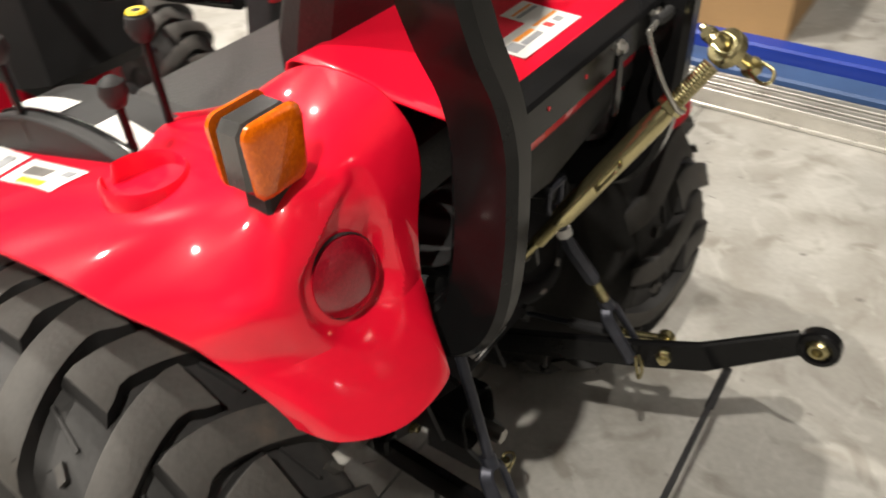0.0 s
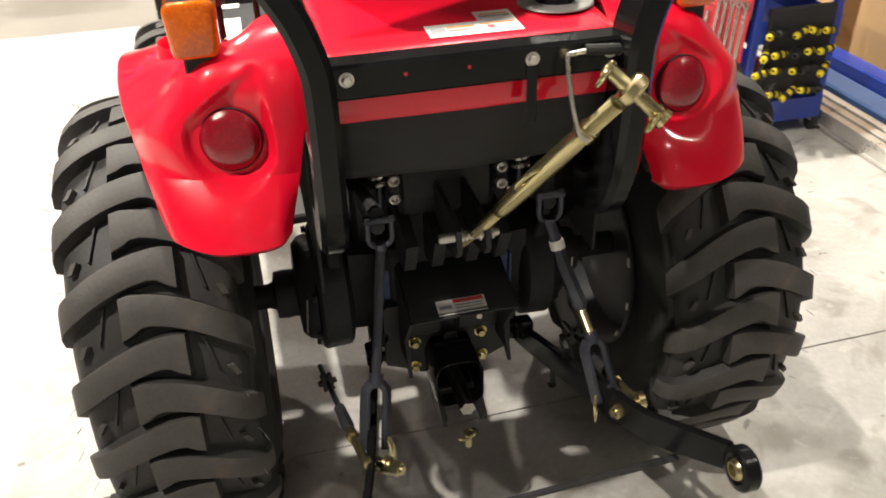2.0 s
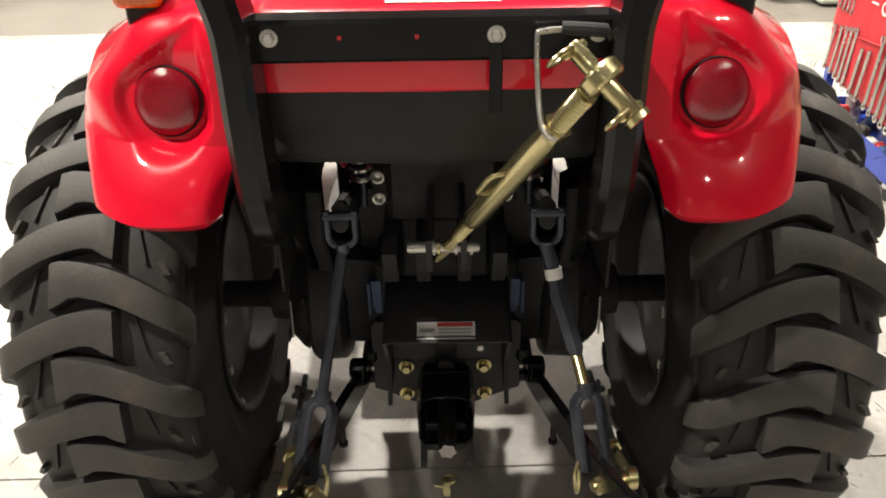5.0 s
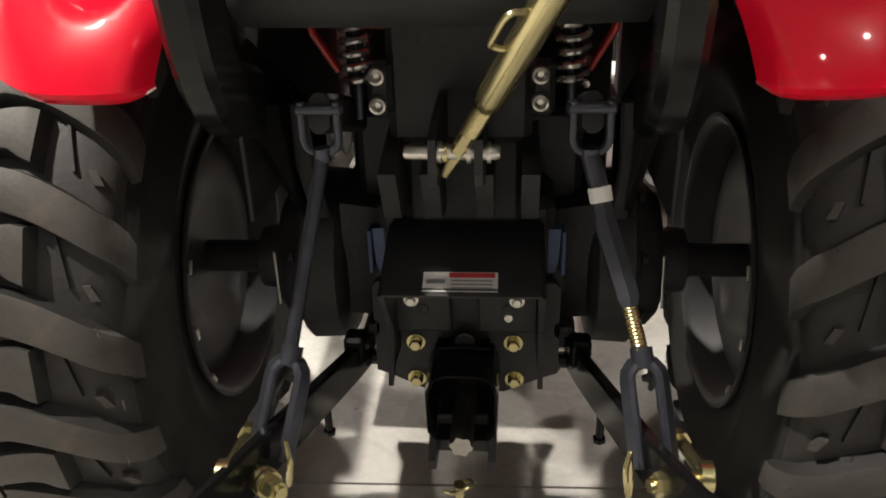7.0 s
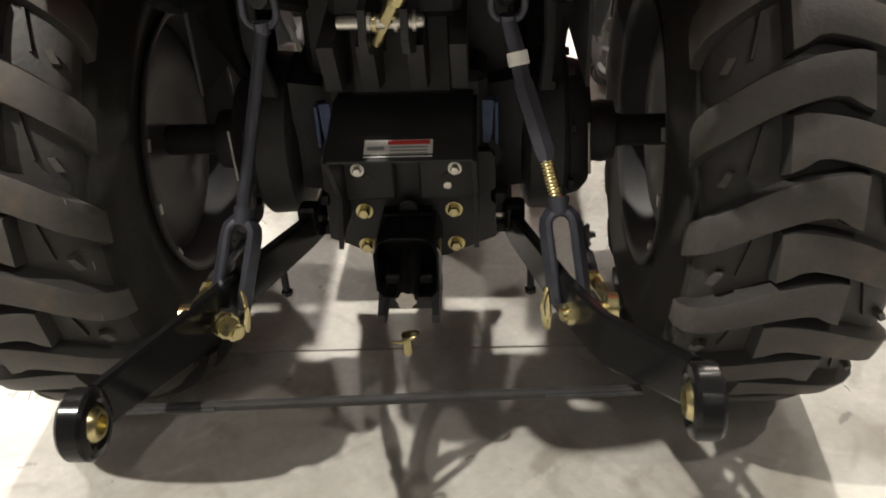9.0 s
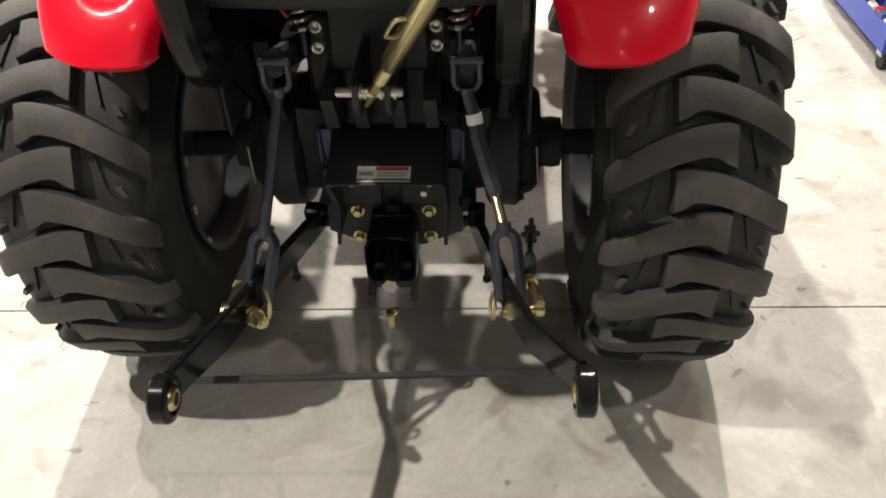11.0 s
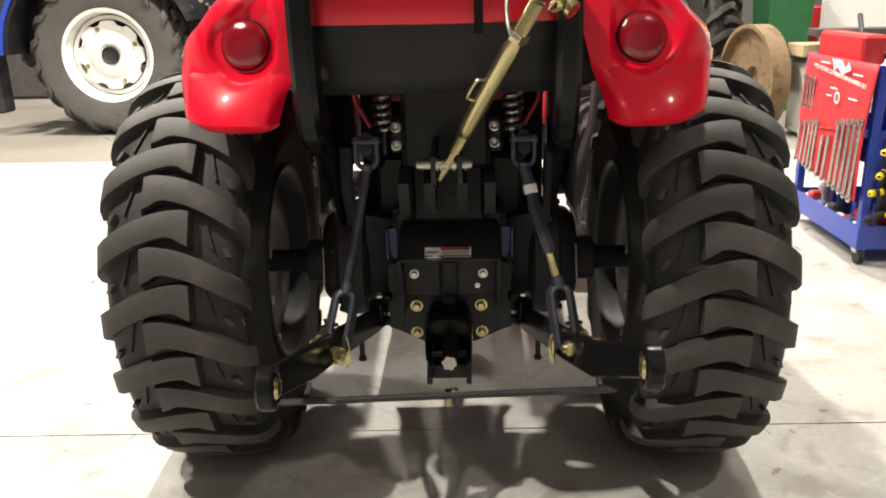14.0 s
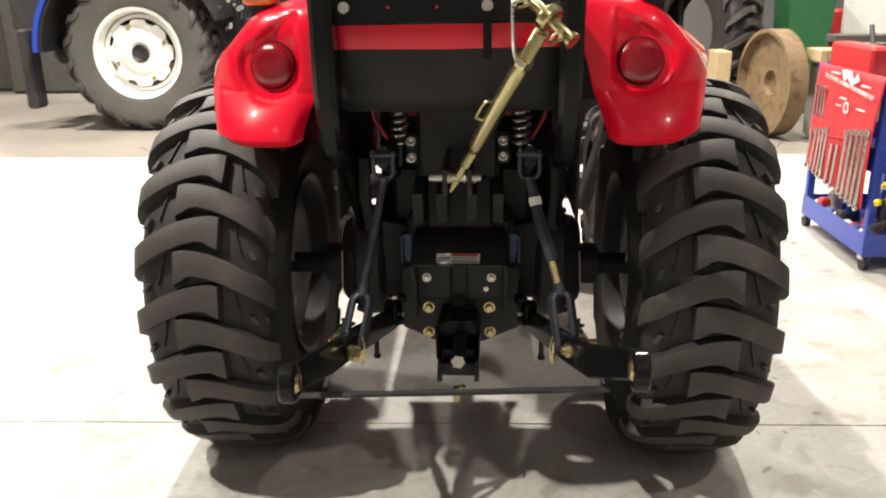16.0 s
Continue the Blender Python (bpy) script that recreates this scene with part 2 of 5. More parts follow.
    def lathe(self, profile, centre, axis="x", n=48):
        """Turns a profile of (along, radius) round an axis."""
        k, verts = len(profile), []
        for i in range(n):
            a = 2 * math.pi * i / n
            for s, r in profile:
                p = {"x": (s, r * math.cos(a), r * math.sin(a)), "y": (r * math.cos(a), s, r * math.sin(a)), "z": (r * math.cos(a), r * math.sin(a), s)}[axis]
                verts.append(Vector(p) + Vector(centre))
        return self.add(verts, [(i * k + j, i * k + j + 1, (i + 1) % n * k + j + 1, (i + 1) % n * k + j) for i in range(n) for j in range(k - 1)])

    def grid(self, pts):
        """A sheet of rows of points."""
        rows, cols = len(pts), len(pts[0])
        return self.add([p for row in pts for p in row], [(i * cols + j, i * cols + j + 1, (i + 1) * cols + j + 1, (i + 1) * cols + j) for i in range(rows - 1) for j in range(cols - 1)])

    def mirrored(self):
        g = Geo()
        g.v = [(-x, y, z) for x, y, z in self.v]
        g.f = [f[::-1] for f in self.f]
        return g

    def mesh(self, name, material, smooth=35):
        me = bpy.data.meshes.new(name)
        me.from_pydata(self.v, [], self.f)
        me.validate()
        bm = bmesh.new()
        bm.from_mesh(me)
        bmesh.ops.recalc_face_normals(bm, faces=bm.faces)
        bm.to_mesh(me)
        bm.free()
        me.materials.append(material)
        if smooth:
            me.shade_smooth()
            me.set_sharp_from_angle(angle=radians(smooth))
        return me


def part(name, geo, material, parent, label="", smooth=35):
    ob = new(name, geo.mesh(name, material, smooth))
    ob.parent = parent
    return tagged(ob, label)


def thing(name, label, category, group="", at=(0, 0, 0), turn=0):
    ob = new(name)
    ob.matrix_world = pose(*at, 0, 0, turn)
    return tagged(ob, label, category, group)


def solid(name, geo, material, label, category, group="", kind="", smooth=35):
    return tagged(new(name, geo.mesh(name, material, smooth)), label, category, group, kind)


def rect(w, h, b=0.006):
    w, h = w / 2, h / 2
    return [(-w + b, -h), (w - b, -h), (w, -h + b), (w, h - b), (w - b, h), (-w + b, h), (-w, h - b), (-w, -h + b)]


def spline(pts, k=6):
    """Catmull-Rom through the points, k steps a span."""
    pts = [np.array(p, float) for p in pts]
    out = []
    for i in range(len(pts) - 1):
        a, b, c, d = pts[max(i - 1, 0)], pts[i], pts[i + 1], pts[min(i + 2, len(pts) - 1)]
        for j in range(k):
            t = j / k
            out.append(0.5 * (2 * b + (c - a) * t + (2 * a - 5 * b + 4 * c - d) * t * t + (3 * b - a - 3 * c + d) * t**3))
    return out + [pts[-1]]


def label_plate(parent, name, at, size, m, marks, base=None, text=""):
    """A flat label on a surface: m turns its own x and y; marks are (x, y, w, h, material) bars on it."""
    w, h = size
    mm = Matrix.Translation(at) @ m.to_4x4()
    def slab(x0, y0, ww, hh, lo, hi):
        g = Geo()
        pts = [mm @ Vector((x0 + sx * ww / 2, y0 + sy * hh / 2, z)) for z in (lo, hi) for sx, sy in ((-1, -1), (1, -1), (1, 1), (-1, 1))]
        return g.add(pts, [(3, 2, 1, 0), (4, 5, 6, 7), (0, 1, 5, 4), (1, 2, 6, 5), (2, 3, 7, 6), (3, 0, 4, 7)])
    lab = part(name, slab(0, 0, w, h, 0, 0.0008), base or WHITE, parent, text, 0)
    for x, y, ww, hh, mt in marks:
        part("printed_bar", slab(x, y, ww, hh, 0.0009, 0.0013), mt, lab, "", 0)
    return lab

# ---- the hall ----
g = Geo()
JOINT_Y = 0.30
for near, far in (((-7.0, -7.0), (JOINT_Y - 0.183, JOINT_Y + 0.177)), ((JOINT_Y - 0.177, JOINT_Y + 0.183), (4.2, 4.2))):
    ring = [(-9, near[0]), (9, near[1]), (9, far[1]), (-9, far[0])]
    g.add([(x, y, 0) for x, y in ring] + [(x, y, -0.12) for x, y in ring], [(0, 1, 2, 3), (7, 6, 5, 4), (0, 4, 5, 1), (1, 5, 6, 2), (2, 6, 7, 3), (3, 7, 4, 0)])
floor = solid("floor", g, CONCRETE, "pale worn concrete slab floor with a sawn joint", "floor", kind="structure", smooth=0)
solid("floor_far", Geo().box((0, 9.103, -0.06), (18, 9.8, 0.12), 0.001), FAR_CONCRETE, "darker brownish concrete slab", "floor", kind="structure", smooth=0)
g = Geo().box((0, 3.5, -0.16), (18, 21, 0.04), 0.001)
solid("subfloor", g, DARK, "dark ground below the slab joint", "floor", kind="structure", smooth=0)
for nm, c, s in (("wall_north", (0, 14.1, 3.1), (18.4, 0.2, 6.2)), ("wall_south", (0, -7.1, 3.1), (18.4, 0.2, 6.2)), ("wall_west", (-9.1, 3.5, 3.1), (0.2, 21, 6.2)), ("wall_east", (9.1, 3.5, 3.1), (0.2, 21, 6.2))):
    solid(nm, Geo().box(c, s, 0.002), WALL, "plain pale workshop wall", "wall", kind="structure", smooth=0)
solid("ceiling", Geo().box((0, 3.5, 6.25), (18.4, 21.4, 0.1), 0.002), WALL, "pale workshop roof lining", "ceiling", kind="structure", smooth=0)

# ---- red tractor ----
tractor = thing("tractor", "red compact tractor with black chassis parked on the floor", "tractor")
AXLE_Y, AXLE_Z, WHEEL_R, HALF_W = 0.360, 0.470, 0.499, 0.156


def tyre_section(hw, r0, rim, bead=0.62):
    """Half profile of a tyre carcass from the middle of the tread to the bead: (across, radius)."""
    return [(0, r0), (hw * 0.35, r0 - 0.002), (hw * 0.66, r0 - 0.010), (hw * 0.86, r0 - 0.024), (hw * 0.945, r0 - 0.050), (hw * 0.945, r0 - 0.085), (hw * (0.62 * bead + 0.525), r0 - 0.14), (hw * (0.55 * bead + 0.46), rim + 0.035), (hw * bead, rim)]


def carcass(hw, r0, rim, bead=0.62):
    """The plain casing of a tyre about the x axis, and a function of arc length from the middle of the tread: across, radius, normal."""
    fine = spline(tyre_section(hw, r0, rim, bead), 4)
    g = Geo().lathe([(-a, r) for a, r in fine[::-1]] + [(a, r) for a, r in fine[1:]], (0, 0, 0), "x", 72)
    length = [0.0]
    for p, q in zip(fine, fine[1:]):
        length.append(length[-1] + float(np.hypot(*(q - p))))

    def at(s):
        sg, a = (1, s) if s >= 0 else (-1, -s)
        x, r = (float(np.interp(a, length, [p[i] for p in fine])) for i in (0, 1))
        x2, r2 = (float(np.interp(a + 0.004, length, [p[i] for p in fine])) for i in (0, 1))
        n = Vector((-(r2 - r), x2 - x)).normalized()
        return sg * x, r, sg * n.x, n.y

    return g, at, length[-1]


def tread_bar(at, total, hw, r0, side, high, wide, sweep_back):
    """One curved bar: it starts past the middle of the tread and runs back over the shoulder."""
    g, verts, steps = Geo(), [], 14
    past, end = 0.31 * hw, total * 0.475
    for i in range(steps + 1):
        t = i / steps
        s = side * (-past + (end + past) * t)
        x, r, nx, nr = at(s)
        back = sweep_back * t**2.2
        w = wide * (1.0 + 0.08 * t)
        lift = high * (1.0 if t < 0.74 else 1.0 - 0.48 * ((t - 0.74) / 0.26) ** 1.6)
        skew = 0.026 * max(0.0, 1 - t * 6)
        for u, hgt in ((-0.60, -0.004), (-0.50, lift * 0.96), (-0.46, lift), (0.46, lift), (0.50, lift * 0.96), (0.60, -0.004)):
            if i == 0:
                u, hgt = u * 0.9, hgt * 0.98
            ang = (back + u * w + skew * (u + 0.5)) / r0
            rr = r + nr * hgt
            verts.append((x + nx * hgt - (side * 0.008 if i == 0 and hgt < 0 else 0), rr * math.cos(ang), rr * math.sin(ang)))
    faces = [(i * 6 + j, i * 6 + j + 1, i * 6 + j + 7, i * 6 + j + 6) for i in range(steps) for j in range(5)]
    faces += [tuple(range(6)), tuple(steps * 6 + j for j in range(5, -1, -1))]
    return g.add(verts, faces)


def moulding_stub(at, hw, r0, side):
    """Low rib that bridges the gap between two bars."""
    g, pts = Geo(), []
    for s, a, hgt in ((0.50, -0.030, 0.007), (0.60, 0.034, 0.007)):
        for ds in (-0.0018, 0.0018):
            for low in (0, 1):
                x, r, nx, nr = at(side * (s * hw + ds * (1.6 if low else 1)))
                h2 = -0.003 if low else hgt
                pts.append((x + nx * h2, (r + nr * h2) * math.cos(a / r0), (r + nr * h2) * math.sin(a / r0)))
    return g.hull(pts)


def moulding_nub(at, hw, r0, side):
    """Short fat rubber knob beside a bar, near the shoulder."""
    pts = []
    for s, a in ((0.74, -0.010), (0.80, 0.010)):
        for ds in (-0.0045, 0.0045):
            for low in (0, 1):
                x, r, nx, nr = at(side * (s * hw + ds * (1.3 if low else 1)))
                h2 = -0.003 if low else 0.013
                pts.append((x + nx * h2, (r + nr * h2) * math.cos(a / r0), (r + nr * h2) * math.sin(a / r0)))
    return Geo().hull(pts)


def tyre(parent, at_place, hw, r, rim, bars, high, wide, sweep_back, turn=0.0, label="", phase=0.0, name="tyre", bead=0.62):
    r0 = r - high
    g, at, total = carcass(hw, r0, rim, bead)
    t = part(name, g, RUBBER, parent, label, 40)
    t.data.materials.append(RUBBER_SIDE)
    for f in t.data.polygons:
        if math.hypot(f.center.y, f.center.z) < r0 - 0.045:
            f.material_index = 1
    t.location, t.rotation_euler = at_place, (0, 0, radians(turn))
    for side in (-1, 1):
        me = tread_bar(at, total, hw, r0, side, high, wide, sweep_back).mesh("tread_bar", RUBBER_FACE, 38)
        me.materials.append(RUBBER)
        for f in me.polygons:
            f.material_index = 0 if f.index < 70 and f.index % 5 in (1, 2, 3) else 1
        stub = moulding_stub(at, hw, r0, side).mesh("moulding_stub", RUBBER)
        nub = moulding_nub(at, hw, r0, side).mesh("moulding_nub", RUBBER_FACE)
        for k in range(bars):
            ob = new("tread_bar", me)
            ob.parent = t
            ob.rotation_euler = (2 * math.pi * (k + phase + (0.5 if side > 0 else 0.0)) / bars, 0, 0)
            if r > 0.4:
                rib = new("moulding_stub", stub)
                rib.parent = t
                knob = new("moulding_nub", nub)
                knob.parent = t
                knob.rotation_euler = (2 * math.pi * (k + 0.90 + phase + (0.5 if side > 0 else 0.0)) / bars, 0, 0)
                rib.rotation_euler = (2 * math.pi * (k + 0.62 + phase + (0.5 if side > 0 else 0.0)) / bars, 0, 0)
    return t


def moulding_hairs(hw, r, bars, parent, seed):
    """Thin rubber hairs left by the mould at the ends of the bars."""
    g, rng = Geo(), random.Random(seed)
    for k in range(bars * 5):
        side = -1 if k % 2 else 1
        a = rng.uniform(0, 2 * math.pi)
        p = Vector((side * hw * rng.uniform(0.80, 1.0), (r - 0.020) * math.cos(a), (r - 0.020) * math.sin(a)))
        d = Vector((side * 0.6, math.cos(a + rng.uniform(-0.6, 0.6)), math.sin(a + rng.uniform(-0.6, 0.6)))).normalized()
        g.tube([p, p + d * 0.010, p + d * rng.uniform(0.014, 0.022) + Vector((0, 0, -0.002))], [0.0007, 0.0006, 0.0003], 3)
    return tagged(part("moulding_hairs", g, RUBBER, parent), "thin rubber moulding hairs", kind="stuff")


def steel_rim(at_place, hw, rim, parent, s, bead=0.62):
    """Pressed wheel seen from inside: rolled flange, deep barrel, dished disc with a bolted hub; s is the outer side."""
    e = -s * hw * (bead + 0.08)
    barrel = [(e + s * 0.030, rim - 0.002), (e + s * 0.012, rim + 0.002), (e + s * 0.006, rim + 0.010), (e + s * 0.001, rim + 0.010), (e, rim + 0.004), (e + s * 0.004, rim - 0.004), (e + s * 0.012, rim - 0.009), (e + s * 0.034, rim - 0.013), (e + s * 0.050, rim - 0.016), (e + s * 0.064, rim - 0.022), (e + s * 0.120, rim - 0.026), (e + s * 0.140, rim - 0.022), (s * hw * bead, rim - 0.010), (s * hw * (bead + 0.06), rim + 0.012)]
    w = part("rim", Geo().lathe(barrel, (0, 0, 0), "x", 72), RIM, parent, "satin dark grey pressed steel rim")
    w.location = at_place
    disc = [(e + s * 0.060, rim - 0.020), (e + s * 0.056, rim - 0.034), (e + s * 0.044, rim * 0.72), (e + s * 0.048, rim * 0.50), (e + s * 0.060, rim * 0.42), (e + s * 0.060, 0.01)]
    part("wheel_disc", Geo().lathe(disc, (0, 0, 0), "x", 64), RIM, w, "satin dark grey dished wheel disc")
    o = s * hw * (bead + 0.22)
    lip = [(o - s * 0.020, rim + 0.014), (o - s * 0.006, rim + 0.024), (o, rim + 0.022), (o + s * 0.001, rim + 0.012), (o - s * 0.004, rim - 0.006), (o - s * 0.030, rim - 0.020), (o - s * 0.070, rim - 0.030)]
    part("rim_flange", Geo().lathe(lip, (0, 0, 0), "x", 72), SILVER, w, "silver painted outer rim flange")
    for k in range(3):
        a = radians(158 + 26 * k)
        part("balance_weight", Geo().box((e - s * 0.002, (rim + 0.002) * math.cos(a), (rim + 0.002) * math.sin(a)), (0.006, 0.008, 0.022), 0.002, Matrix.Rotation(a, 3, "X")), ZINC, w, "small zinc balance weight")


for s in (-1, 1):
    p = (s * 0.5735 - 0.004, AXLE_Y, AXLE_Z)
    hairy = tyre(tractor, p, HALF_W, WHEEL_R, 0.245, 20, 0.0255, 0.051, 0.096, 0, "wide black industrial-tread rear tyre", 0.47 if s < 0 else 0.23, bead=0.93)
    moulding_hairs(HALF_W, WHEEL_R, 20, hairy, 3 + s)
    steel_rim(p, HALF_W, 0.242, tractor, s, 0.93)
    p = (s * 0.622, AXLE_Y + 1.46, 0.352)
    tyre(tractor, p, 0.116, 0.352, 0.17, 18, 0.022, 0.038, 0.060, 0, "narrower black industrial-tread front tyre")
    steel_rim(p, 0.106, 0.17, tractor, s)


# fenders
def fender():
    """Left fender: rows of points from the hanging rear lip up over the lamp face and forward along the tyre; columns from inside to outside."""
    net = [
        [(0.322, -0.075, 0.893), (0.345, -0.100, 0.884), (0.400, -0.106, 0.883), (0.450, -0.098, 0.886), (0.492, -0.072, 0.897), (0.512, -0.035, 0.915)],
        [(0.320, -0.082, 0.900), (0.342, -0.116, 0.899), (0.400, -0.124, 0.899), (0.452, -0.114, 0.901), (0.502, -0.078, 0.909), (0.522, -0.032, 0.922)],
        [(0.310, -0.072, 0.925), (0.338, -0.098, 0.932), (0.400, -0.104, 0.937), (0.455, -0.090, 0.938), (0.510, -0.054, 0.940), (0.530, -0.012, 0.942)],
        [(0.297, -0.056, 0.965), (0.332, -0.064, 0.972), (0.397, -0.062, 0.974), (0.452, -0.050, 0.974), (0.508, -0.026, 0.970), (0.534, 0.010, 0.965)],
        [(0.292, -0.042, 0.986), (0.332, -0.050, 0.990), (0.394, -0.049, 0.991), (0.450, -0.036, 0.992), (0.509, -0.012, 0.992), (0.539, 0.022, 0.984)],
        [(0.276, -0.030, 1.050), (0.330, -0.034, 1.052), (0.392, -0.030, 1.055), (0.450, -0.020, 1.060), (0.511, 0.002, 1.058), (0.551, 0.056, 1.015)],
        [(0.250, -0.020, 1.120), (0.325, -0.020, 1.125), (0.380, -0.012, 1.122), (0.440, 0.006, 1.124), (0.510, 0.040, 1.076), (0.560, 0.102, 1.028)],
        [(0.246, 0.000, 1.172), (0.320, 0.012, 1.170), (0.370, 0.022, 1.164), (0.430, 0.042, 1.155), (0.506, 0.080, 1.088), (0.570, 0.150, 1.038)],
        [(0.246, 0.055, 1.206), (0.320, 0.070, 1.195), (0.368, 0.078, 1.176), (0.420, 0.092, 1.156), (0.498, 0.128, 1.102), (0.577, 0.192, 1.046)],
        [(0.250, 0.155, 1.204), (0.320, 0.160, 1.184), (0.365, 0.160, 1.152), (0.415, 0.165, 1.136), (0.502, 0.186, 1.111), (0.583, 0.240, 1.056)],
        [(0.280, 0.260, 1.140), (0.325, 0.262, 1.135), (0.370, 0.265, 1.118), (0.420, 0.270, 1.110), (0.508, 0.282, 1.104), (0.590, 0.320, 1.061)],
        [(0.285, 0.400, 1.085), (0.330, 0.402, 1.085), (0.375, 0.405, 1.080), (0.430, 0.410, 1.074), (0.512, 0.400, 1.080), (0.595, 0.410, 1.055)],
        [(0.290, 0.560, 1.042), (0.335, 0.562, 1.042), (0.380, 0.565, 1.040), (0.430, 0.570, 1.034), (0.512, 0.530, 1.038), (0.595, 0.510, 1.034)],
        [(0.300, 0.745, 1.005), (0.340, 0.748, 1.005), (0.385, 0.752, 1.002), (0.430, 0.758, 0.995), (0.500, 0.700, 0.990), (0.590, 0.612, 1.004)],
    ]
    cols = [spline(row, 14) for row in net]
    # the hanging lip is a flat ledge with hard edges, the rest one smooth skin
    rows = [cols[0], [(a + b) / 2 for a, b in zip(cols[0], cols[1])], cols[1]]
    rows += [[a + (b - a) * t + np.array((0, -0.004, 0.005)) * math.sin(math.pi * t**0.8) for a, b in zip(cols[1], cols[4])] for t in (0.04, 0.1, 0.2, 0.3, 0.4, 0.5, 0.6, 0.7, 0.8, 0.9, 0.97)]
    rows += list(zip(*[spline([c[j] for c in cols[4:]], 12) for j in range(len(cols[0]))]))
    ease = lambda lo, hi, v: (lambda k: k * k * (3 - 2 * k))(min(1.0, max(0.0, (v - lo) / (hi - lo))))
    out = []
    for row in rows:
        line = []
        for p in row:
            x, y, z = (float(v) for v in p)
            dx, dz = x - 0.394, z - 1.047
            if y < 0.16 and z > 0.98:
                # the lamp pod stands proud of the arch
                k = ease(0.85, 1.25, math.hypot(dx / 0.102, dz / (0.15 if dz > 0 else 0.085))) * ease(-0.02, 0.03, dx) * ease(0.985, 1.01, z)
                y += 0.012 * k * (1 - ease(0.06, 0.16, y))
            if y < 0.07 and 0.96 < z < 1.19:
                # teardrop pocket round the lamp, its point towards the top inside
                ax, az, ra, rb = -0.050, 0.098, 0.067, 0.006
                t = min(1.0, max(0.0, (dx * ax + dz * az) / (ax * ax + az * az)))
                d = math.hypot(dx - ax * t, dz - az * t) - (ra + (rb - ra) * t**1.15)
                deep = 0.026 - 0.018 * ease(0.25, 0.95, t)
                floor_y = min(max(y, -0.009 + 0.24 * dz), y + deep)
                y += (floor_y - y) * ease(0.0, 1.0, 0.55 - d / 0.02)
            line.append((-x, y, z))
        out.append(line)
    return Geo().grid(out)


for s in (-1, 1):
    gl = fender() if s < 0 else fender().mirrored()
    fd = part("fender", gl, RED, tractor, "glossy red moulded fender with a lamp pocket", 22)
    sol = fd.modifiers.new("thickness", "SOLIDIFY")
    sol.thickness, sol.offset = 0.006, -1
    # round tail lamp sunk in the pocket
    tilt = Matrix.Translation((s * 0.394, -0.017, 1.046)) @ Matrix.Rotation(radians(-13), 4, "X") @ Matrix.Rotation(radians(s * 6), 4, "Z")
    g = Geo().lathe([(-0.012, 0.0), (-0.012, 0.012), (-0.0105, 0.028), (-0.007, 0.040), (0.001, 0.0485), (0.020, 0.049), (0.024, 0.0)], (0, 0, 0), "y", 40)
    g.v = [tuple(tilt @ Vector(p)) for p in g.v]
    lamp = part("tail_lamp", g, LENS, fd, "round dark red tail lamp lens")
    g = Geo().lathe([(0.005, 0.0486), (0.003, 0.0500), (0.005, 0.0512), (0.026, 0.0516), (0.026, 0.047)], (0, 0, 0), "y", 40)
    g.v = [tuple(tilt @ Vector(p)) for p in g.v]
    part("lamp_rim", g, BLACK_MATT, fd, "thin black rubber lamp rim")
    # amber flasher on its short stalk
    x0, y0 = s * 0.423, 0.050
    g = Geo().box((x0, y0, 1.160), (0.044, 0.036, 0.04), 0.004)
    part("flasher_foot", g, BLACK_MATT, fd, "black rubber flasher foot")
    g = Geo().box((x0, y0 + 0.004, 1.212), (0.076, 0.046, 0.084), 0.010)
    part("flasher_body", g, mat("smoked_grey_plastic", (0.045, 0.043, 0.042), 0.22, vary=0.4, coat=0.6) if s < 0 else bpy.data.materials["smoked_grey_plastic"], fd, "grey flasher housing")
    for f in (-1, 1):
        g = Geo()
        pts = []
        for hw2, hh2, c in ((0.040, 0.044, 0.004), (0.040, 0.044, 0.009), (0.037, 0.041, 0.014), (0.031, 0.035, 0.017)):
            for sx in (-1, 1):
                for sz in (-1, 1):
                    for q in (0, 30, 60, 90):
                        rr = 0.014
                        pts.append((x0 + sx * (hw2 - rr + rr * math.sin(radians(q))) * (1.0 if sz > 0 else 0.9), y0 + 0.004 + f * (0.018 + c), 1.212 + sz * (hh2 - rr + rr * math.cos(radians(q)))))
        g.hull(pts)
        part("flasher_lens", g, AMBER, fd, "amber ribbed flasher lens")

# roll-over frame: posts bend outward above the tank
for s in (-1, 1):
    x0 = s * 0.245 - 0.0095
    pts = spline([(x0, 0.02, 0.85), (x0, -0.065, 0.885), (x0, -0.104, 0.95), (x0, -0.118, 1.05), (x0, -0.120, 1.14), (x0 + s * 0.004, -0.120, 1.195), (x0 + s * 0.024, -0.119, 1.26), (x0 + s * 0.062, -0.117, 1.335), (x0 + s * 0.088, -0.114, 1.42), (x0 + s * 0.097, -0.10, 1.60), (x0 + s * 0.097, -0.07, 2.05)], 6)
    part("roll_bar_post", Geo().sweep(pts, rect(0.046, 0.088, 0.010), up=(0, 1, 0)), BLACK, tractor, "satin black steel roll bar post")
part("roll_bar_top", Geo().sweep(spline([(-0.357, -0.07, 2.04), (-0.34, -0.07, 2.12), (-0.25, -0.07, 2.15), (0.23, -0.07, 2.15), (0.32, -0.07, 2.12), (0.341, -0.07, 2.04)], 5), rect(0.052, 0.074, 0.010), up=(0, 1, 0)), BLACK, tractor, "black steel roll bar crosspiece")
g = Geo().box((-0.012, -0.095, 1.1575), (0.50, 0.052, 0.055), 0.005)
part("cross_bracket", g, BLACK, tractor, "flat black steel bracket between the roll bar posts")
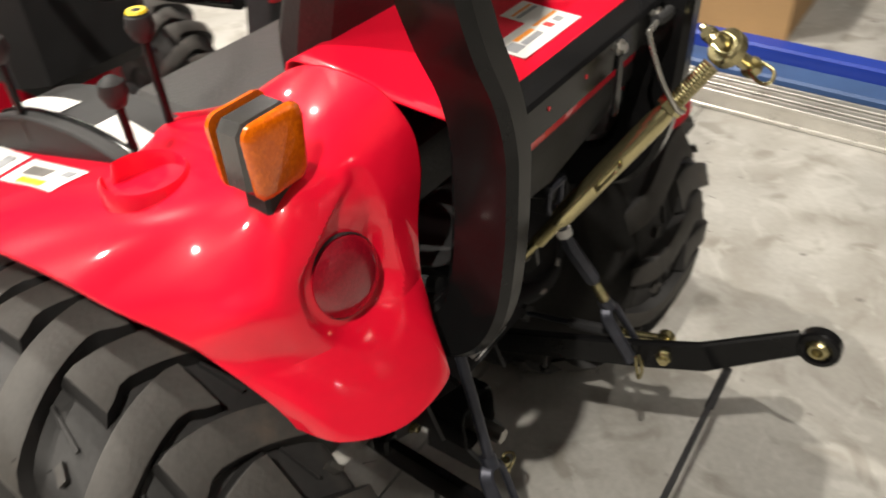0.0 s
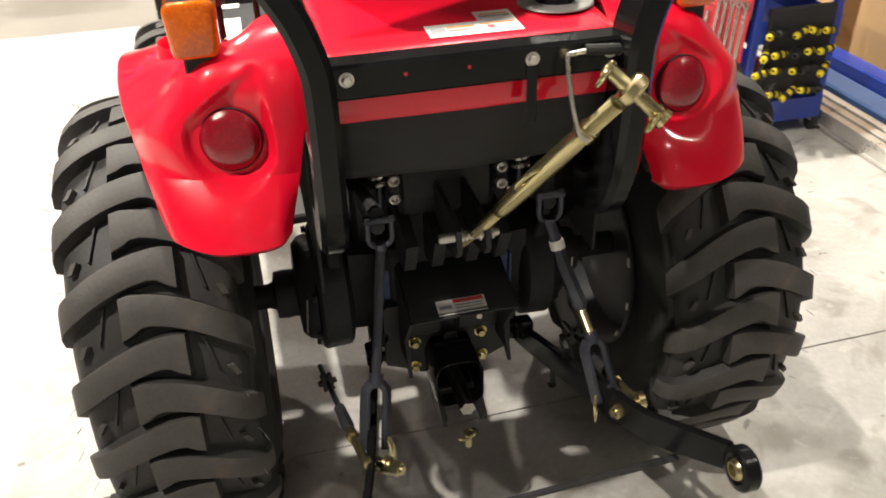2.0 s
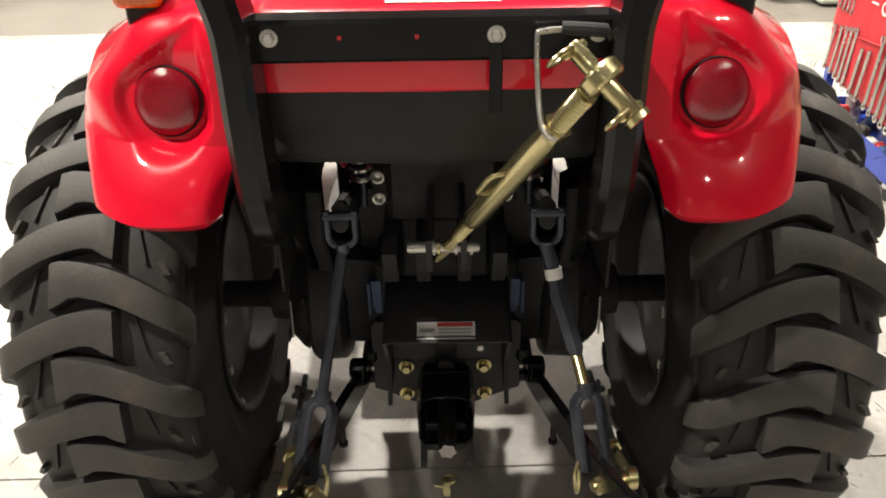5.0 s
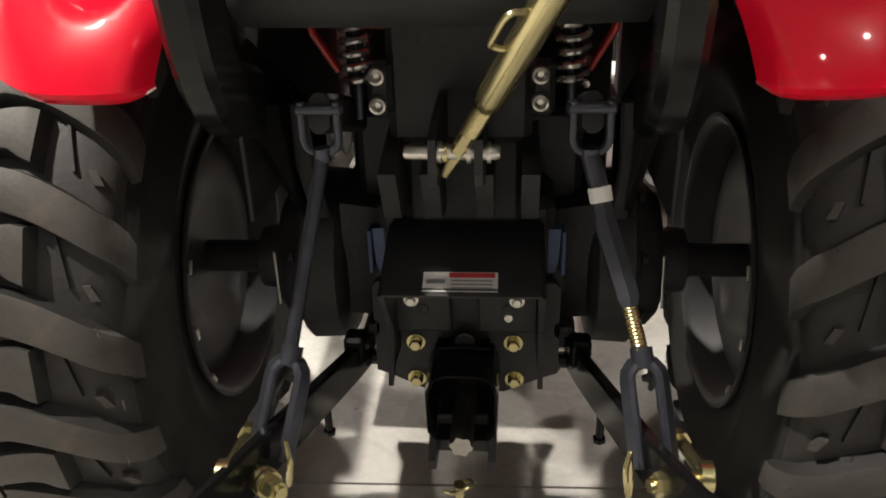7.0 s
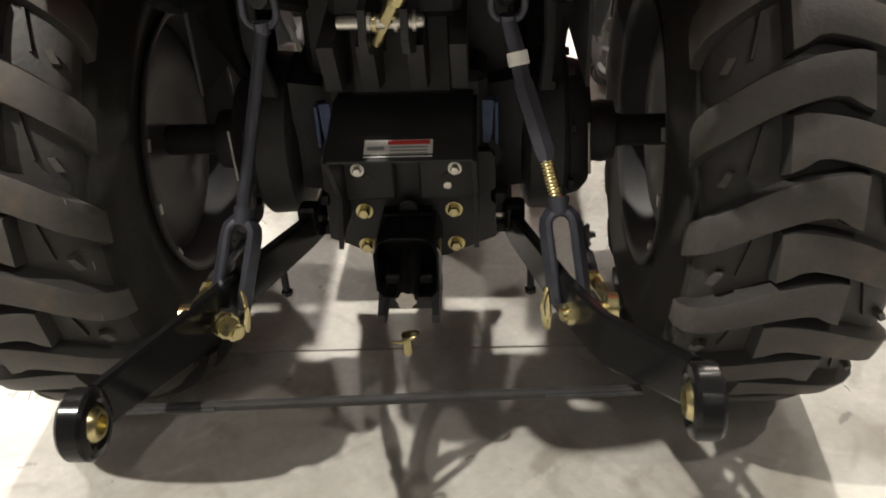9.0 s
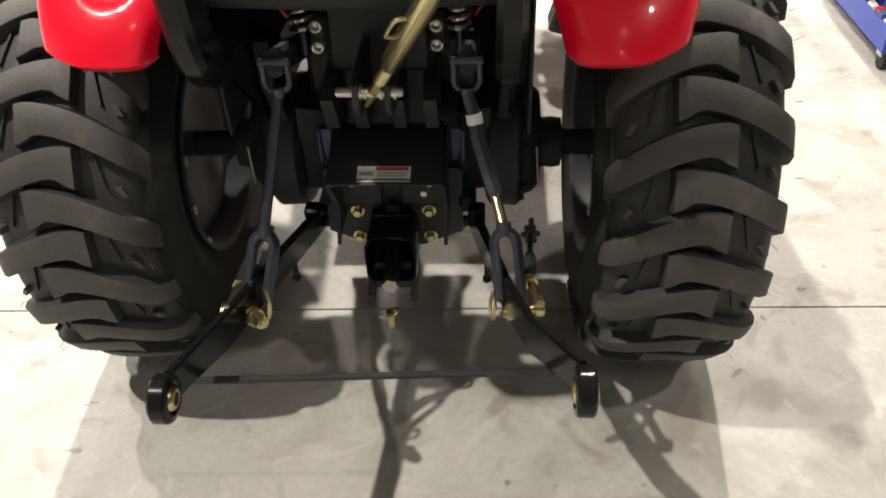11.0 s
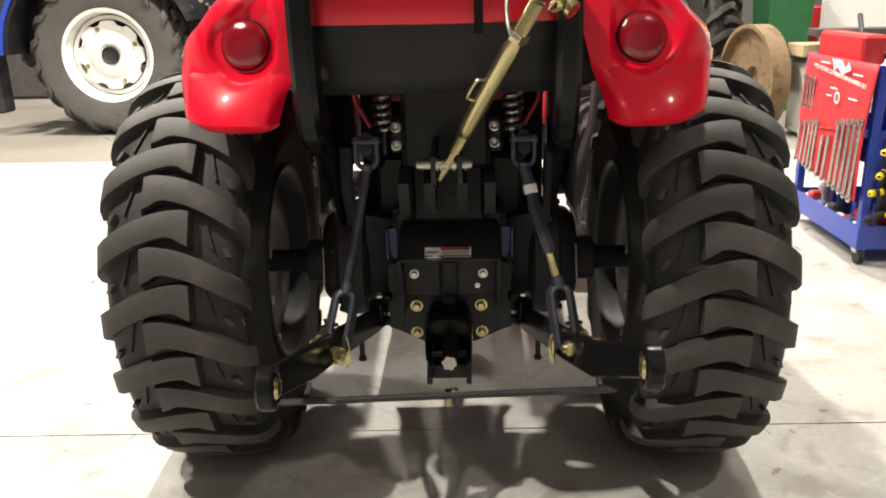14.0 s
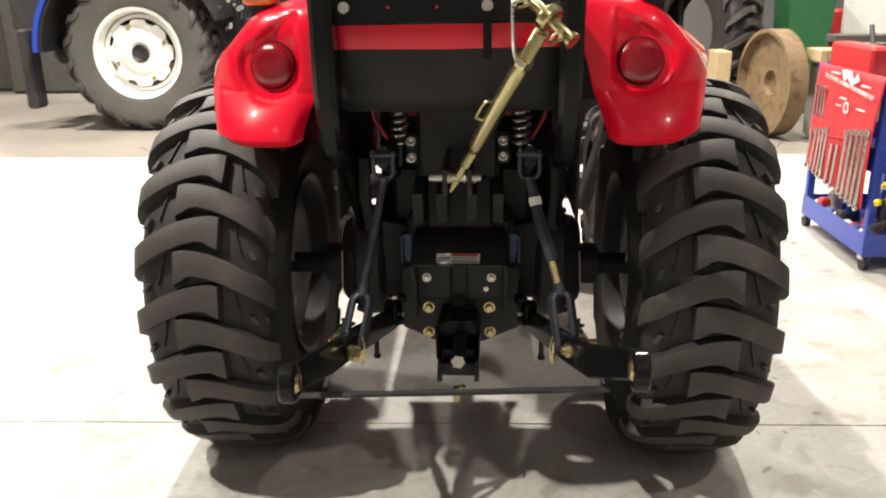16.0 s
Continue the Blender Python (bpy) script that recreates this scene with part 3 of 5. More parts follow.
for x in (-0.213, 0.071, 0.198):
    part("bracket_bolt", Geo().bolt((x, -0.121, 1.164), (0, -1, 0), 0.0078, 0.010), ZINC, tractor, "bright zinc flange bolt")
for x in (-0.125, -0.028):
    part("bracket_plug", Geo().rod((x, -0.1225, 1.163), (x, -0.119, 1.163), 0.003), RED_DULL, tractor)
part("strap", Geo().box((0.071, -0.1235, 1.108), (0.017, 0.004, 0.092), 0.0015), BLACK, tractor, "black steel strap with a slot")

# red rear cover with the filler
cover = []
for x in np.linspace(-0.245, 0.225, 25):
    prof = [(-0.084, 1.078), (-0.0875, 1.10), (-0.089, 1.13), (-0.088, 1.165), (-0.080, 1.181), (-0.062, 1.186), (0.02, 1.191), (0.09, 1.200), (0.15, 1.204), (0.185, 1.198), (0.19, 1.15), (0.19, 1.08)]
    cover.append([(float(x), float(p[0]), float(p[1])) for p in spline(prof, 3)])
cv = part("rear_cover", Geo().grid(cover), RED, tractor, "glossy red sheet metal cover over the fuel tank", 50)
sol = cv.modifiers.new("thickness", "SOLIDIFY")
sol.thickness, sol.offset = 0.003, 0
part("filler_disc", Geo().lathe([(1.192, 0.062), (1.1945, 0.066), (1.197, 0.064), (1.198, 0.03)], (0.168, 0.048, 0.001), "z", 40), DISC, tractor, "grey rubber filler surround")
cap = [(1.196, 0.034), (1.215, 0.036), (1.218, 0.040), (1.236, 0.040), (1.243, 0.036), (1.245, 0.026), (1.246, 0.0)]
part("filler_cap", Geo().lathe(cap, (0.168, 0.048, 0), "z", 28), BLACK, tractor, "black ribbed fuel filler cap")
flat = Matrix.Rotation(radians(3), 3, "X")
label_plate(tractor, "warning_label", (0.005, -0.030, 1.1905), (0.152, 0.052), flat, [(-0.058, 0.0, 0.024, 0.020, GREY), (-0.02, 0.009, 0.045, 0.007, ORANGE), (-0.02, -0.004, 0.045, 0.010, GREY), (0.042, 0.012, 0.06, 0.005, ORANGE), (0.028, -0.002, 0.012, 0.014, RED_PRINT), (0.052, -0.003, 0.016, 0.012, GREY)], text="white warning label with orange headings")
label_plate(tractor, "warning_label", (0.050, 0.016, 1.1930), (0.062, 0.040), flat, [(0.0, 0.005, 0.05, 0.004, ORANGE), (0, -0.004, 0.05, 0.006, GREY)], text="white warning label with orange heading")

# black panel under the cover
panel = []
for x in np.linspace(-0.238, 0.218, 15):
    edge = 0.02 * abs(x + 0.01) / 0.23
    prof = [(-0.082, 1.085), (-0.080, 1.05), (-0.076 + edge, 1.01), (-0.062 + edge, 0.972), (-0.02 + edge, 0.948), (0.06, 0.938), (0.10, 0.935)]
    panel.append([(float(x), float(p[0]), float(p[1])) for p in spline(prof, 4)])
pn = part("rear_panel", Geo().grid(panel), BLACK_MATT, tractor, "black moulded rear panel below the cover", 50)
sol = pn.modifiers.new("thickness", "SOLIDIFY")
sol.thickness, sol.offset = 0.004, 1
part("valve_housing", Geo().box((-0.002, 0.25, 0.87), (0.20, 0.20, 0.24), 0.012), CASTING, tractor, "black hydraulic lift housing")
for x, z in ((-0.112, 0.852), (-0.112, 0.812), (0.107, 0.852), (0.107, 0.815)):
    part("socket_bolt", Geo().lathe([(0.0, 0.0), (0.0, 0.004), (-0.006, 0.005), (-0.008, 0.008), (-0.007, 0.0112), (0.0, 0.012), (0.012, 0.012)], (x, 0.135, z), "y", 18), ZINC, tractor, "bright zinc socket head bolt")
for s in (-1, 1):
    part("bolt_lug", Geo().box((s * 0.110, 0.170, 0.832), (0.034, 0.06, 0.078), 0.008), CASTING, tractor)

# transmission case, power take-off and its shield
part("transmission_case", Geo().box((0, 0.37, 0.50), (0.27, 0.36, 0.30), 0.015), CASTING, tractor, "black cast transmission case")
part("case_top", Geo().box((0, 0.30, 0.69), (0.19, 0.26, 0.16), 0.02), CASTING, tractor, "black cast lift case")
for x in (-0.095, -0.038, 0.034, 0.095):
    part("casting_rib", Geo().hull([(x - 0.012, 0.10, 0.66), (x + 0.012, 0.10, 0.66), (x - 0.012, 0.06, 0.74), (x + 0.012, 0.06, 0.74), (x - 0.012, 0.2, 0.64), (x + 0.012, 0.2, 0.64), (x - 0.012, 0.2, 0.77), (x + 0.012, 0.2, 0.77)]), CASTING, tractor)
part("rear_plate", Geo().prism([(-0.140, 0.520), (0.138, 0.520), (0.146, 0.510), (0.146, 0.452), (0.138, 0.446), (0.138, 0.428), (0.146, 0.420), (0.146, 0.356), (0.120, 0.346), (0.060, 0.318), (-0.066, 0.318), (-0.122, 0.346), (-0.148, 0.356), (-0.148, 0.420), (-0.140, 0.428), (-0.140, 0.446), (-0.148, 0.452), (-0.148, 0.510)], "y", 0.173, 0.191), SATIN, tractor, "black bolted rear plate")
for x, z in ((-0.082, 0.412), (-0.083, 0.343), (0.074, 0.413), (0.076, 0.344)):
    part("plate_bolt", Geo().bolt((x, 0.173, z), (0, -1, 0), 0.0105, 0.016), BRASS, tractor, "yellow zinc hexagon bolt")
for x0, x1 in ((-0.112, -0.022), (0.018, 0.112)):
    part("face_plate", Geo().box(((x0 + x1) / 2, 0.165, 0.488), (x1 - x0, 0.022, 0.092), 0.004), SATIN, tractor, "black cast face beside the shaft slot")
    part("drain_dimple", Geo().lathe([(0.1535, 0.010), (0.1525, 0.009), (0.1535, 0.0)], ((x0 + x1) / 2, 0, 0.483), "y", 14), CASTING, tractor)
part("level_plug", Geo().lathe([(0.173, 0.016), (0.166, 0.016), (0.164, 0.013), (0.166, 0.0)], (-0.002, -0.018, 0.428), "y", 16), SATIN, tractor)
g = Geo()
sh = [(0.033, 0.574), (0.040, 0.579), (0.165, 0.6205), (0.21, 0.624), (0.21, 0.615), (0.167, 0.612), (0.040, 0.570), (0.036, 0.569)]
g.prism(sh, "x", -0.108, 0.112)
for s in (-1, 1):
    g.prism([(0.036, 0.570), (0.167, 0.613), (0.21, 0.613), (0.21, 0.40), (0.11, 0.41), (0.076, 0.393), (0.110, 0.47)], "x", 0.002 + s * 0.112 - 0.004, 0.002 + s * 0.112 + 0.004)
shield = part("shaft_shield", g, SATIN, tractor, "black steel shield over the power take-off")
slope = Matrix.Rotation(radians(18.5), 3, "X")
label_plate(tractor, "warning_label", (0.0, 0.056, 0.5835), (0.104, 0.037), slope, [(-0.034, 0, 0.026, 0.008, GREY), (0.016, 0.0125, 0.064, 0.009, RED_PRINT), (0.016, 0.002, 0.058, 0.003, GREY), (0.016, -0.005, 0.058, 0.003, GREY), (0.016, -0.012, 0.058, 0.003, GREY)], text="white warning label with a red heading")
for x in (-0.084, 0.079):
    part("shield_bolt", Geo().bolt((x, 0.154, 0.500), (0, -1, 0), 0.008, 0.011), ZINC, tractor, "bright zinc bolt")
part("rivet", Geo().rod((0.066, 0.156, 0.470), (0.066, 0.150, 0.470), 0.0065), ZINC, tractor)
# drop housing with the splined shaft
hood = [(-0.058, 0.318), (-0.060, 0.385), (-0.050, 0.410), (-0.028, 0.418), (0.022, 0.418), (0.044, 0.410), (0.053, 0.385), (0.051, 0.318), (0.038, 0.304), (-0.046, 0.304)]
shell = []
for y, k in ((0.176, 1.0), (0.080, 1.0), (0.071, 0.97), (0.069, 0.93), (0.073, 0.89), (0.150, 0.86)):
    shell.append([(-0.0035 + (x + 0.0035) * k, y - 0.10 * (0.418 - z) if y < 0.1 else y, 0.361 + (z - 0.361) * k) for x, z in hood + hood[:1]])
g = Geo().grid(shell)
g.add(shell[-1][:-1], [tuple(range(len(hood)))])
part("shaft_housing", g, BLACK, tractor, "glossy black hooded power take-off housing")
part("hood_rib", Geo().box((-0.004, 0.150, 0.4225), (0.084, 0.030, 0.006), 0.002), BLACK, tractor)
g = Geo()
prof = []
for k in range(24):
    a, r = 2 * math.pi * k / 24, 0.0175 if k % 4 < 2 else 0.0145
    prof.append((r * math.cos(a), r * math.sin(a)))
g.sweep([(-0.001, 0.155, 0.334), (-0.001, 0.010, 0.334)], prof)
part("splined_shaft", g, STEEL, tractor, "bare steel splined power take-off shaft")
for x in (-0.048, 0.043):
    part("shaft_guard", Geo().prism([(0.068, 0.312), (0.16, 0.322), (0.16, 0.262), (0.05, 0.262), (0.030, 0.274), (0.030, 0.290)], "x", x - 0.006, x + 0.006), CASTING, tractor, "black guard cheek beside the shaft")
part("guard_back", Geo().box((-0.004, 0.100, 0.29), (0.082, 0.012, 0.07), 0.003), CASTING, tractor, "black guard plate")
g = Geo().rod((-0.004, 0.0, 0.235), (-0.004, 0.0, 0.272), 0.009).tube(spline([(-0.026, -0.005, 0.262), (-0.012, -0.014, 0.268), (0.006, -0.013, 0.276), (0.016, 0.0, 0.274), (0.008, 0.012, 0.27), (-0.012, 0.008, 0.268)], 4), 0.003, 8)
part("guard_pin", g, BRASS, tractor, "yellow zinc pin with a clip")
for s in (-1, 1):
    part("lift_bracket", Geo().prism([(s * a, b) for a, b in ((0.116, 0.526), (0.137, 0.526), (0.142, 0.545), (0.145, 0.600), (0.096, 0.602), (0.096, 0.575), (0.110, 0.562))], "y", 0.196, 0.216), BLUE_CAST, tractor, "dull blue painted cast bracket")
    part("bracket_web", Geo().box((s * 0.149, 0.205, 0.562), (0.006, 0.03, 0.074), 0.002), BLUE_CAST, tractor, "dull blue painted web")
    part("side_lug", Geo().box((s * 0.150, 0.24, 0.385), (0.05, 0.06, 0.06), 0.008), CASTING, tractor)
    for z in (0.36, 0.42):
        part("side_bolt", Geo().bolt((s * 0.147, 0.20, z), (s, 0, 0), 0.010, 0.016), CASTING, tractor)
    # axle housing, drum and guard plates between case and wheel
    part("axle_housing", Geo().lathe([(s * 0.13, 0.10), (s * 0.20, 0.095), (s * 0.285, 0.080), (s * 0.295, 0.058), (s * 0.335, 0.056), (s * 0.345, 0.058), (s * 0.368, 0.055), (s * 0.372, 0.034), (s * 0.385, 0.029), (s * 0.50, 0.029), (s * 0.50, 0.0)], (-0.004, AXLE_Y, AXLE_Z), "x", 28), CASTING, tractor, "black cast axle housing")
    part("roll_bar_mount", Geo().prism([(-0.02, 0.90), (0.06, 0.92), (0.42, 0.72), (0.42, 0.55), (0.30, 0.55), (0.05, 0.80)], "x", s * 0.255 - 0.008 - 0.006, s * 0.255 - 0.008 + 0.006), BLACK, tractor, "black roll bar mounting plate")
    drum = [(0.195, 0.0), (0.197, 0.115), (0.203, 0.140), (0.212, 0.150), (0.268, 0.153), (0.276, 0.146), (0.280, 0.128), (0.302, 0.122), (0.318, 0.105), (0.322, 0.05)]
    fd = part("final_drive_case", Geo().lathe([(s * x, r) for x, r in drum], (-0.004, AXLE_Y, AXLE_Z + 0.01), "x", 40), CASTING, tractor, "black cast final drive drum")
    for k in range(8):
        a = 2 * math.pi * (k + 0.5) / 8
        part("drum_bolt", Geo().bolt((s * 0.279 - 0.004, AXLE_Y + 0.137 * math.cos(a), AXLE_Z + 0.01 + 0.137 * math.sin(a)), (s, 0, 0), 0.008, 0.010), CASTING, fd)
    part("drive_neck", Geo().hull([(s * x, y, z) for x, y, z in ((0.13, 0.27, 0.40), (0.205, 0.25, 0.42), (0.13, 0.27, 0.60), (0.205, 0.25, 0.62), (0.13, 0.52, 0.40), (0.205, 0.50, 0.42), (0.13, 0.52, 0.62), (0.205, 0.50, 0.64))]), CASTING, tractor, "black cast axle neck")
    part("brake_arm", Geo().sweep([(s * 0.235, 0.25, 0.60), (s * 0.240, 0.20, 0.70), (s * 0.236, 0.19, 0.80)], rect(0.030, 0.014, 0.004)), CASTING, tractor, "black brake arm")
    part("stay_rod", Geo().rod((s * 0.304 - 0.002, 0.200, 0.555), (s * 0.312 - 0.002, 0.224, 0.450), 0.0022, 8), ZINC, tractor, "thin bright stay rod")
    part("linkage_bracket", Geo().box((s * 0.128, 0.205, 0.915), (0.052, 0.008, 0.030), 0.002), RED_DULL, tractor, "red painted linkage bracket")
    part("red_stay", Geo().sweep([(s * 0.214, 0.18, 0.97), (s * 0.206, 0.19, 0.90), (s * 0.176, 0.20, 0.845)], rect(0.016, 0.010, 0.003)), RED_DULL, tractor, "red painted flat stay")
    # block added so the bright floor does not show through this gap
    part("gap_filler", Geo().box((s * 0.136, 0.37, 0.63), (0.092, 0.12, 0.25), 0.012), CASTING, tractor, "added black block that closes a see-through gap")
    part("inner_skirt", Geo().box((s * 0.276, 0.38, 0.84), (0.006, 0.68, 0.32), 0.002), BLACK_MATT, tractor, "black inner fender skirt")
    # coil spring and its seat
    g = Geo()
    sx = -0.140 if s < 0 else 0.149
    pts = [(sx + 0.0185 * math.cos(a), 0.150 + 0.0185 * math.sin(a), 0.834 + 0.088 * a / (2 * math.pi * 5)) for a in np.linspace(0, 2 * math.pi * 5, 110)]
    g.tube(pts, 0.0054, 8)
    part("coil_spring", g, SPRING, tractor, "bright steel coil spring")
    part("spring_rod", Geo().rod((sx, 0.150, 0.79), (sx, 0.150, 0.96), 0.007), GUN, tractor)
    # lift arm with the yoke of the lift rod
    part("lift_arm", Geo().sweep([(s * 0.165, 0.26, 0.76), (s * 0.166, 0.14, 0.80), (s * 0.166, 0.02, 0.835)], rect(0.026, 0.05, 0.008), up=(0, 0, 1)), CASTING, tractor, "black lift arm")
    yx, yy, yz = s * 0.164, 0.010, 0.79
    g = Geo().tube(spline([(yx - 0.022, yy, yz + 0.062), (yx - 0.022, yy, yz + 0.035), (yx - 0.0215, yy, yz + 0.012), (yx - 0.013, yy, yz), (yx, yy, yz - 0.001), (yx + 0.013, yy, yz), (yx + 0.0215, yy, yz + 0.012), (yx + 0.022, yy, yz + 0.035), (yx + 0.022, yy, yz + 0.062)], 4), 0.0055, 10)
    g.tube([(yx, yy, yz - 0.012), (yx, yy, yz + 0.004)], 0.0115, 12)
    part("lift_rod_yoke", g, GUN, tractor, "dark steel yoke of the lift rod")
    part("yoke_pin", Geo().rod((yx - 0.030, yy, yz + 0.053), (yx + 0.030, yy, yz + 0.053), 0.0075, cham=0.003), GUN, tractor, "dark steel pin")

# lift rods down to the lower links
def fork(top, low, spread, mt, name, label):
    a, b = Vector(top), Vector(low)
    d = (b - a).normalized()
    side = Vector((1, 0, 0)) - d * d.x
    side.normalize()
    g = Geo()
    for sg in (-1, 1):
        g.sweep([a - d * 0.002, a + d * 0.003 + side * sg * spread * 0.6, a + d * 0.012 + side * sg * spread * 0.93, a + d * 0.022 + side * sg * spread, b + side * sg * spread], rect(0.012, 0.024, 0.004), up=(0, 1, 0))
    g.rod(a - d * 0.018, a + d * 0.006, 0.014)
    return part(name, g, mt, tractor, label)


part("lift_rod", Geo().rod((-0.164, 0.010, 0.785), (-0.2065, -0.088, 0.556), 0.0092, 14), GUN, tractor, "dark polished steel lift rod")
fork((-0.207, -0.09, 0.548), (-0.228, -0.155, 0.445), 0.0205, GUN, "lift_rod_fork", "dark steel fork of the lift rod")
g = Geo().rod((0.164, 0.010, 0.785), (0.176, -0.003, 0.745), 0.012)
part("lift_rod", g, GUN, tractor, "dark steel adjustable lift rod")
part("rod_collar", Geo().rod((0.1755, -0.002, 0.748), (0.179, -0.008, 0.731), 0.0145, 14), WHITE, tractor, "white marked collar")
part("turnbuckle", Geo().tube([(0.178, -0.006, 0.735), (0.182, -0.013, 0.716), (0.184, -0.016, 0.706), (0.212, -0.055, 0.625), (0.214, -0.058, 0.615)], [0.0125, 0.0125, 0.015, 0.015, 0.011], 6), GUN, tractor, "dark steel hexagonal turnbuckle")
part("threaded_end", Geo().tube([Vector((0.214, -0.058, 0.616)) + (Vector((0.228, -0.080, 0.566)) - Vector((0.214, -0.058, 0.616))) * t / 24 for t in range(25)], [0.0105 if k % 2 else 0.0088 for k in range(25)], 12), BRASS, tractor, "brassy threaded rod end")
fork((0.231, -0.085, 0.552), (0.245, -0.15, 0.445), 0.0205, GUN, "lift_rod_fork", "dark steel fork of the lift rod")

# lower links: from the case back to their ball ends
for s, x1, ball in ((-1, -0.232, (-0.290, -0.452, 0.512)), (1, 0.242, (0.344, -0.455, 0.546))):
    pts = [(s * 0.165, 0.22, 0.375), (s * 0.180, 0.14, 0.388), (x1, -0.16, 0.455), (x1 + (ball[0] - x1) * 0.35, -0.27, 0.475), (ball[0], ball[1] + 0.03, ball[2] - 0.004)]
    link = part("lower_link", Geo().sweep(pts, [rect(0.020, 0.056, 0.004), rect(0.020, 0.058, 0.004), rect(0.018, 0.066, 0.004), rect(0.016, 0.070, 0.004), rect(0.016, 0.056, 0.004)], up=(0, 0, 1)), BLACK, tractor, "black flat steel lower link")
    part("link_eye", Geo().lathe([(-0.013, 0.023), (-0.016, 0.027), (-0.014, 0.036), (-0.010, 0.039), (0.010, 0.039), (0.014, 0.036), (0.016, 0.027), (0.013, 0.023)], ball, "x", 28), BLACK, link, "black forged link eye")
    part("link_ball", Geo().lathe([(-0.019, 0.011), (-0.019, 0.015), (-0.012, 0.022), (0, 0.0245), (0.012, 0.022), (0.019, 0.015), (0.019, 0.011), (0, 0.011), (-0.019, 0.011)], ball, "x", 24), BRASS, link, "yellow zinc ball joint")
    part("front_pin", Geo().rod((s * 0.14, 0.22, 0.375), (s * 0.195, 0.22, 0.375), 0.012), ZINC, link)
    part("eye_lug", Geo().box((s * 0.178, 0.165, 0.405), (0.035, 0.04, 0.05), 0.006), BLACK, link)
    # big pivot nut under the fork, and its clip
    nx, ny, nz = (-0.204, -0.225, 0.462) if s < 0 else (0.246, -0.205, 0.468)
    ax = (Vector((0.75, -0.66, 0.05)) if s < 0 else Vector((-0.95, -0.30, 0.05))).normalized()
    p = Vector((nx, ny, nz))
    g = Geo().tube([p - ax * 0.020, p - ax * 0.013], 0.0175, 18).tube([p - ax * 0.010, p - ax * 0.004], 0.0168, 18).tube([p - ax * 0.003, p + ax * 0.011, p + ax * 0.014], [0.0148, 0.0148, 0.0125], 6).tube([p + ax * 0.013, p + ax * 0.020], 0.0085, 12)
    part("pivot_nut", g, BRASS, link, "zinc plated hexagon nut with washers")
    part("nut_stud", Geo().tube([p - ax * 0.045, p - ax * 0.012], 0.010), BRASS, link)
    q = Vector((x1 - s * 0.03, -0.165, 0.452))
    g = Geo().tube(spline([q + Vector((0, 0, 0.028)), q + Vector((-s * 0.006, -0.012, 0.01)), q + Vector((-s * 0.004, -0.014, -0.012)), q + Vector((0, -0.008, -0.034)), q + Vector((0.003, 0, -0.012)), q + Vector((0, 0.004, 0.02))], 4), 0.0035, 8)
    part("lynch_clip", g, BRASS, link, "yellow zinc spring clip")
    # stabiliser with its eye bolt towards the wheel
    e0, e1 = (Vector((-0.267, -0.095, 0.445)), Vector((-0.252, -0.236, 0.488))) if s < 0 else (Vector((0.279, -0.085, 0.445)), Vector((0.294, -0.190, 0.468)))
    part("stabiliser_bolt", Geo().tube([e0, e1], 0.0085, 10), BRASS, link, "yellow zinc stabiliser bolt")
    part("stabiliser_eye", Geo().lathe([(-0.008, 0.008), (-0.009, 0.012), (-0.007, 0.0185), (0.007, 0.0185), (0.009, 0.012), (0.008, 0.008)], e1, "x", 18), BRASS, link, "yellow zinc eye")
    part("stabiliser_nut", Geo().tube([e0 + (e1 - e0) * 0.10, e0 + (e1 - e0) * 0.22], 0.0135, 6), BRASS, link, "yellow zinc lock nut")
    far = Vector((s * 0.298, 0.215, 0.355))
    mid = e0 + (far - e0) * 0.72
    run = (far - e0).normalized()
    part("stabiliser_turnbuckle", Geo().tube([e0, e0 + run * 0.01, e0 + run * 0.015, e0 + run * 0.10, e0 + run * 0.11], [0.010, 0.010, 0.013, 0.012, 0.006], 8), CASTING, link, "dark steel stabiliser turnbuckle")
    part("stabiliser_rod", Geo().tube([e0 + run * 0.10, far], 0.006, 10), GUN, link, "dark steel stabiliser rod")
    star = [((0.021 if k % 4 < 2 else 0.013) * math.cos(2 * math.pi * k / 24), (0.021 if k % 4 < 2 else 0.013) * math.sin(2 * math.pi * k / 24)) for k in range(24)]
    part("adjuster_cog", Geo().sweep([mid - run * 0.007, mid + run * 0.007], star), CASTING, link, "black toothed adjuster wheel")
    part("adjuster_stud", Geo().rod((s * 0.200, 0.03, 0.40), (s * 0.200, 0.03, 0.345), 0.006).bolt((s * 0.200, 0.03, 0.345), (0, 0, -1), 0.010, 0.01, False), BLACK, link)

tie = part("tie_bar", Geo().sweep([(-0.300, -0.335, 0.423), (0.305, -0.315, 0.435)], rect(0.011, 0.011, 0.002)), CASTING, tractor, "thin worn steel bar tying the lower links")
part("bar_end", Geo().sweep([(-0.31, -0.336, 0.423), (-0.20, -0.333, 0.425)], rect(0.017, 0.006, 0.002)), CASTING, tie)
part("bar_end", Geo().sweep([(0.20, -0.319, 0.433), (0.315, -0.315, 0.435)], rect(0.017, 0.006, 0.002)), CASTING, tie)

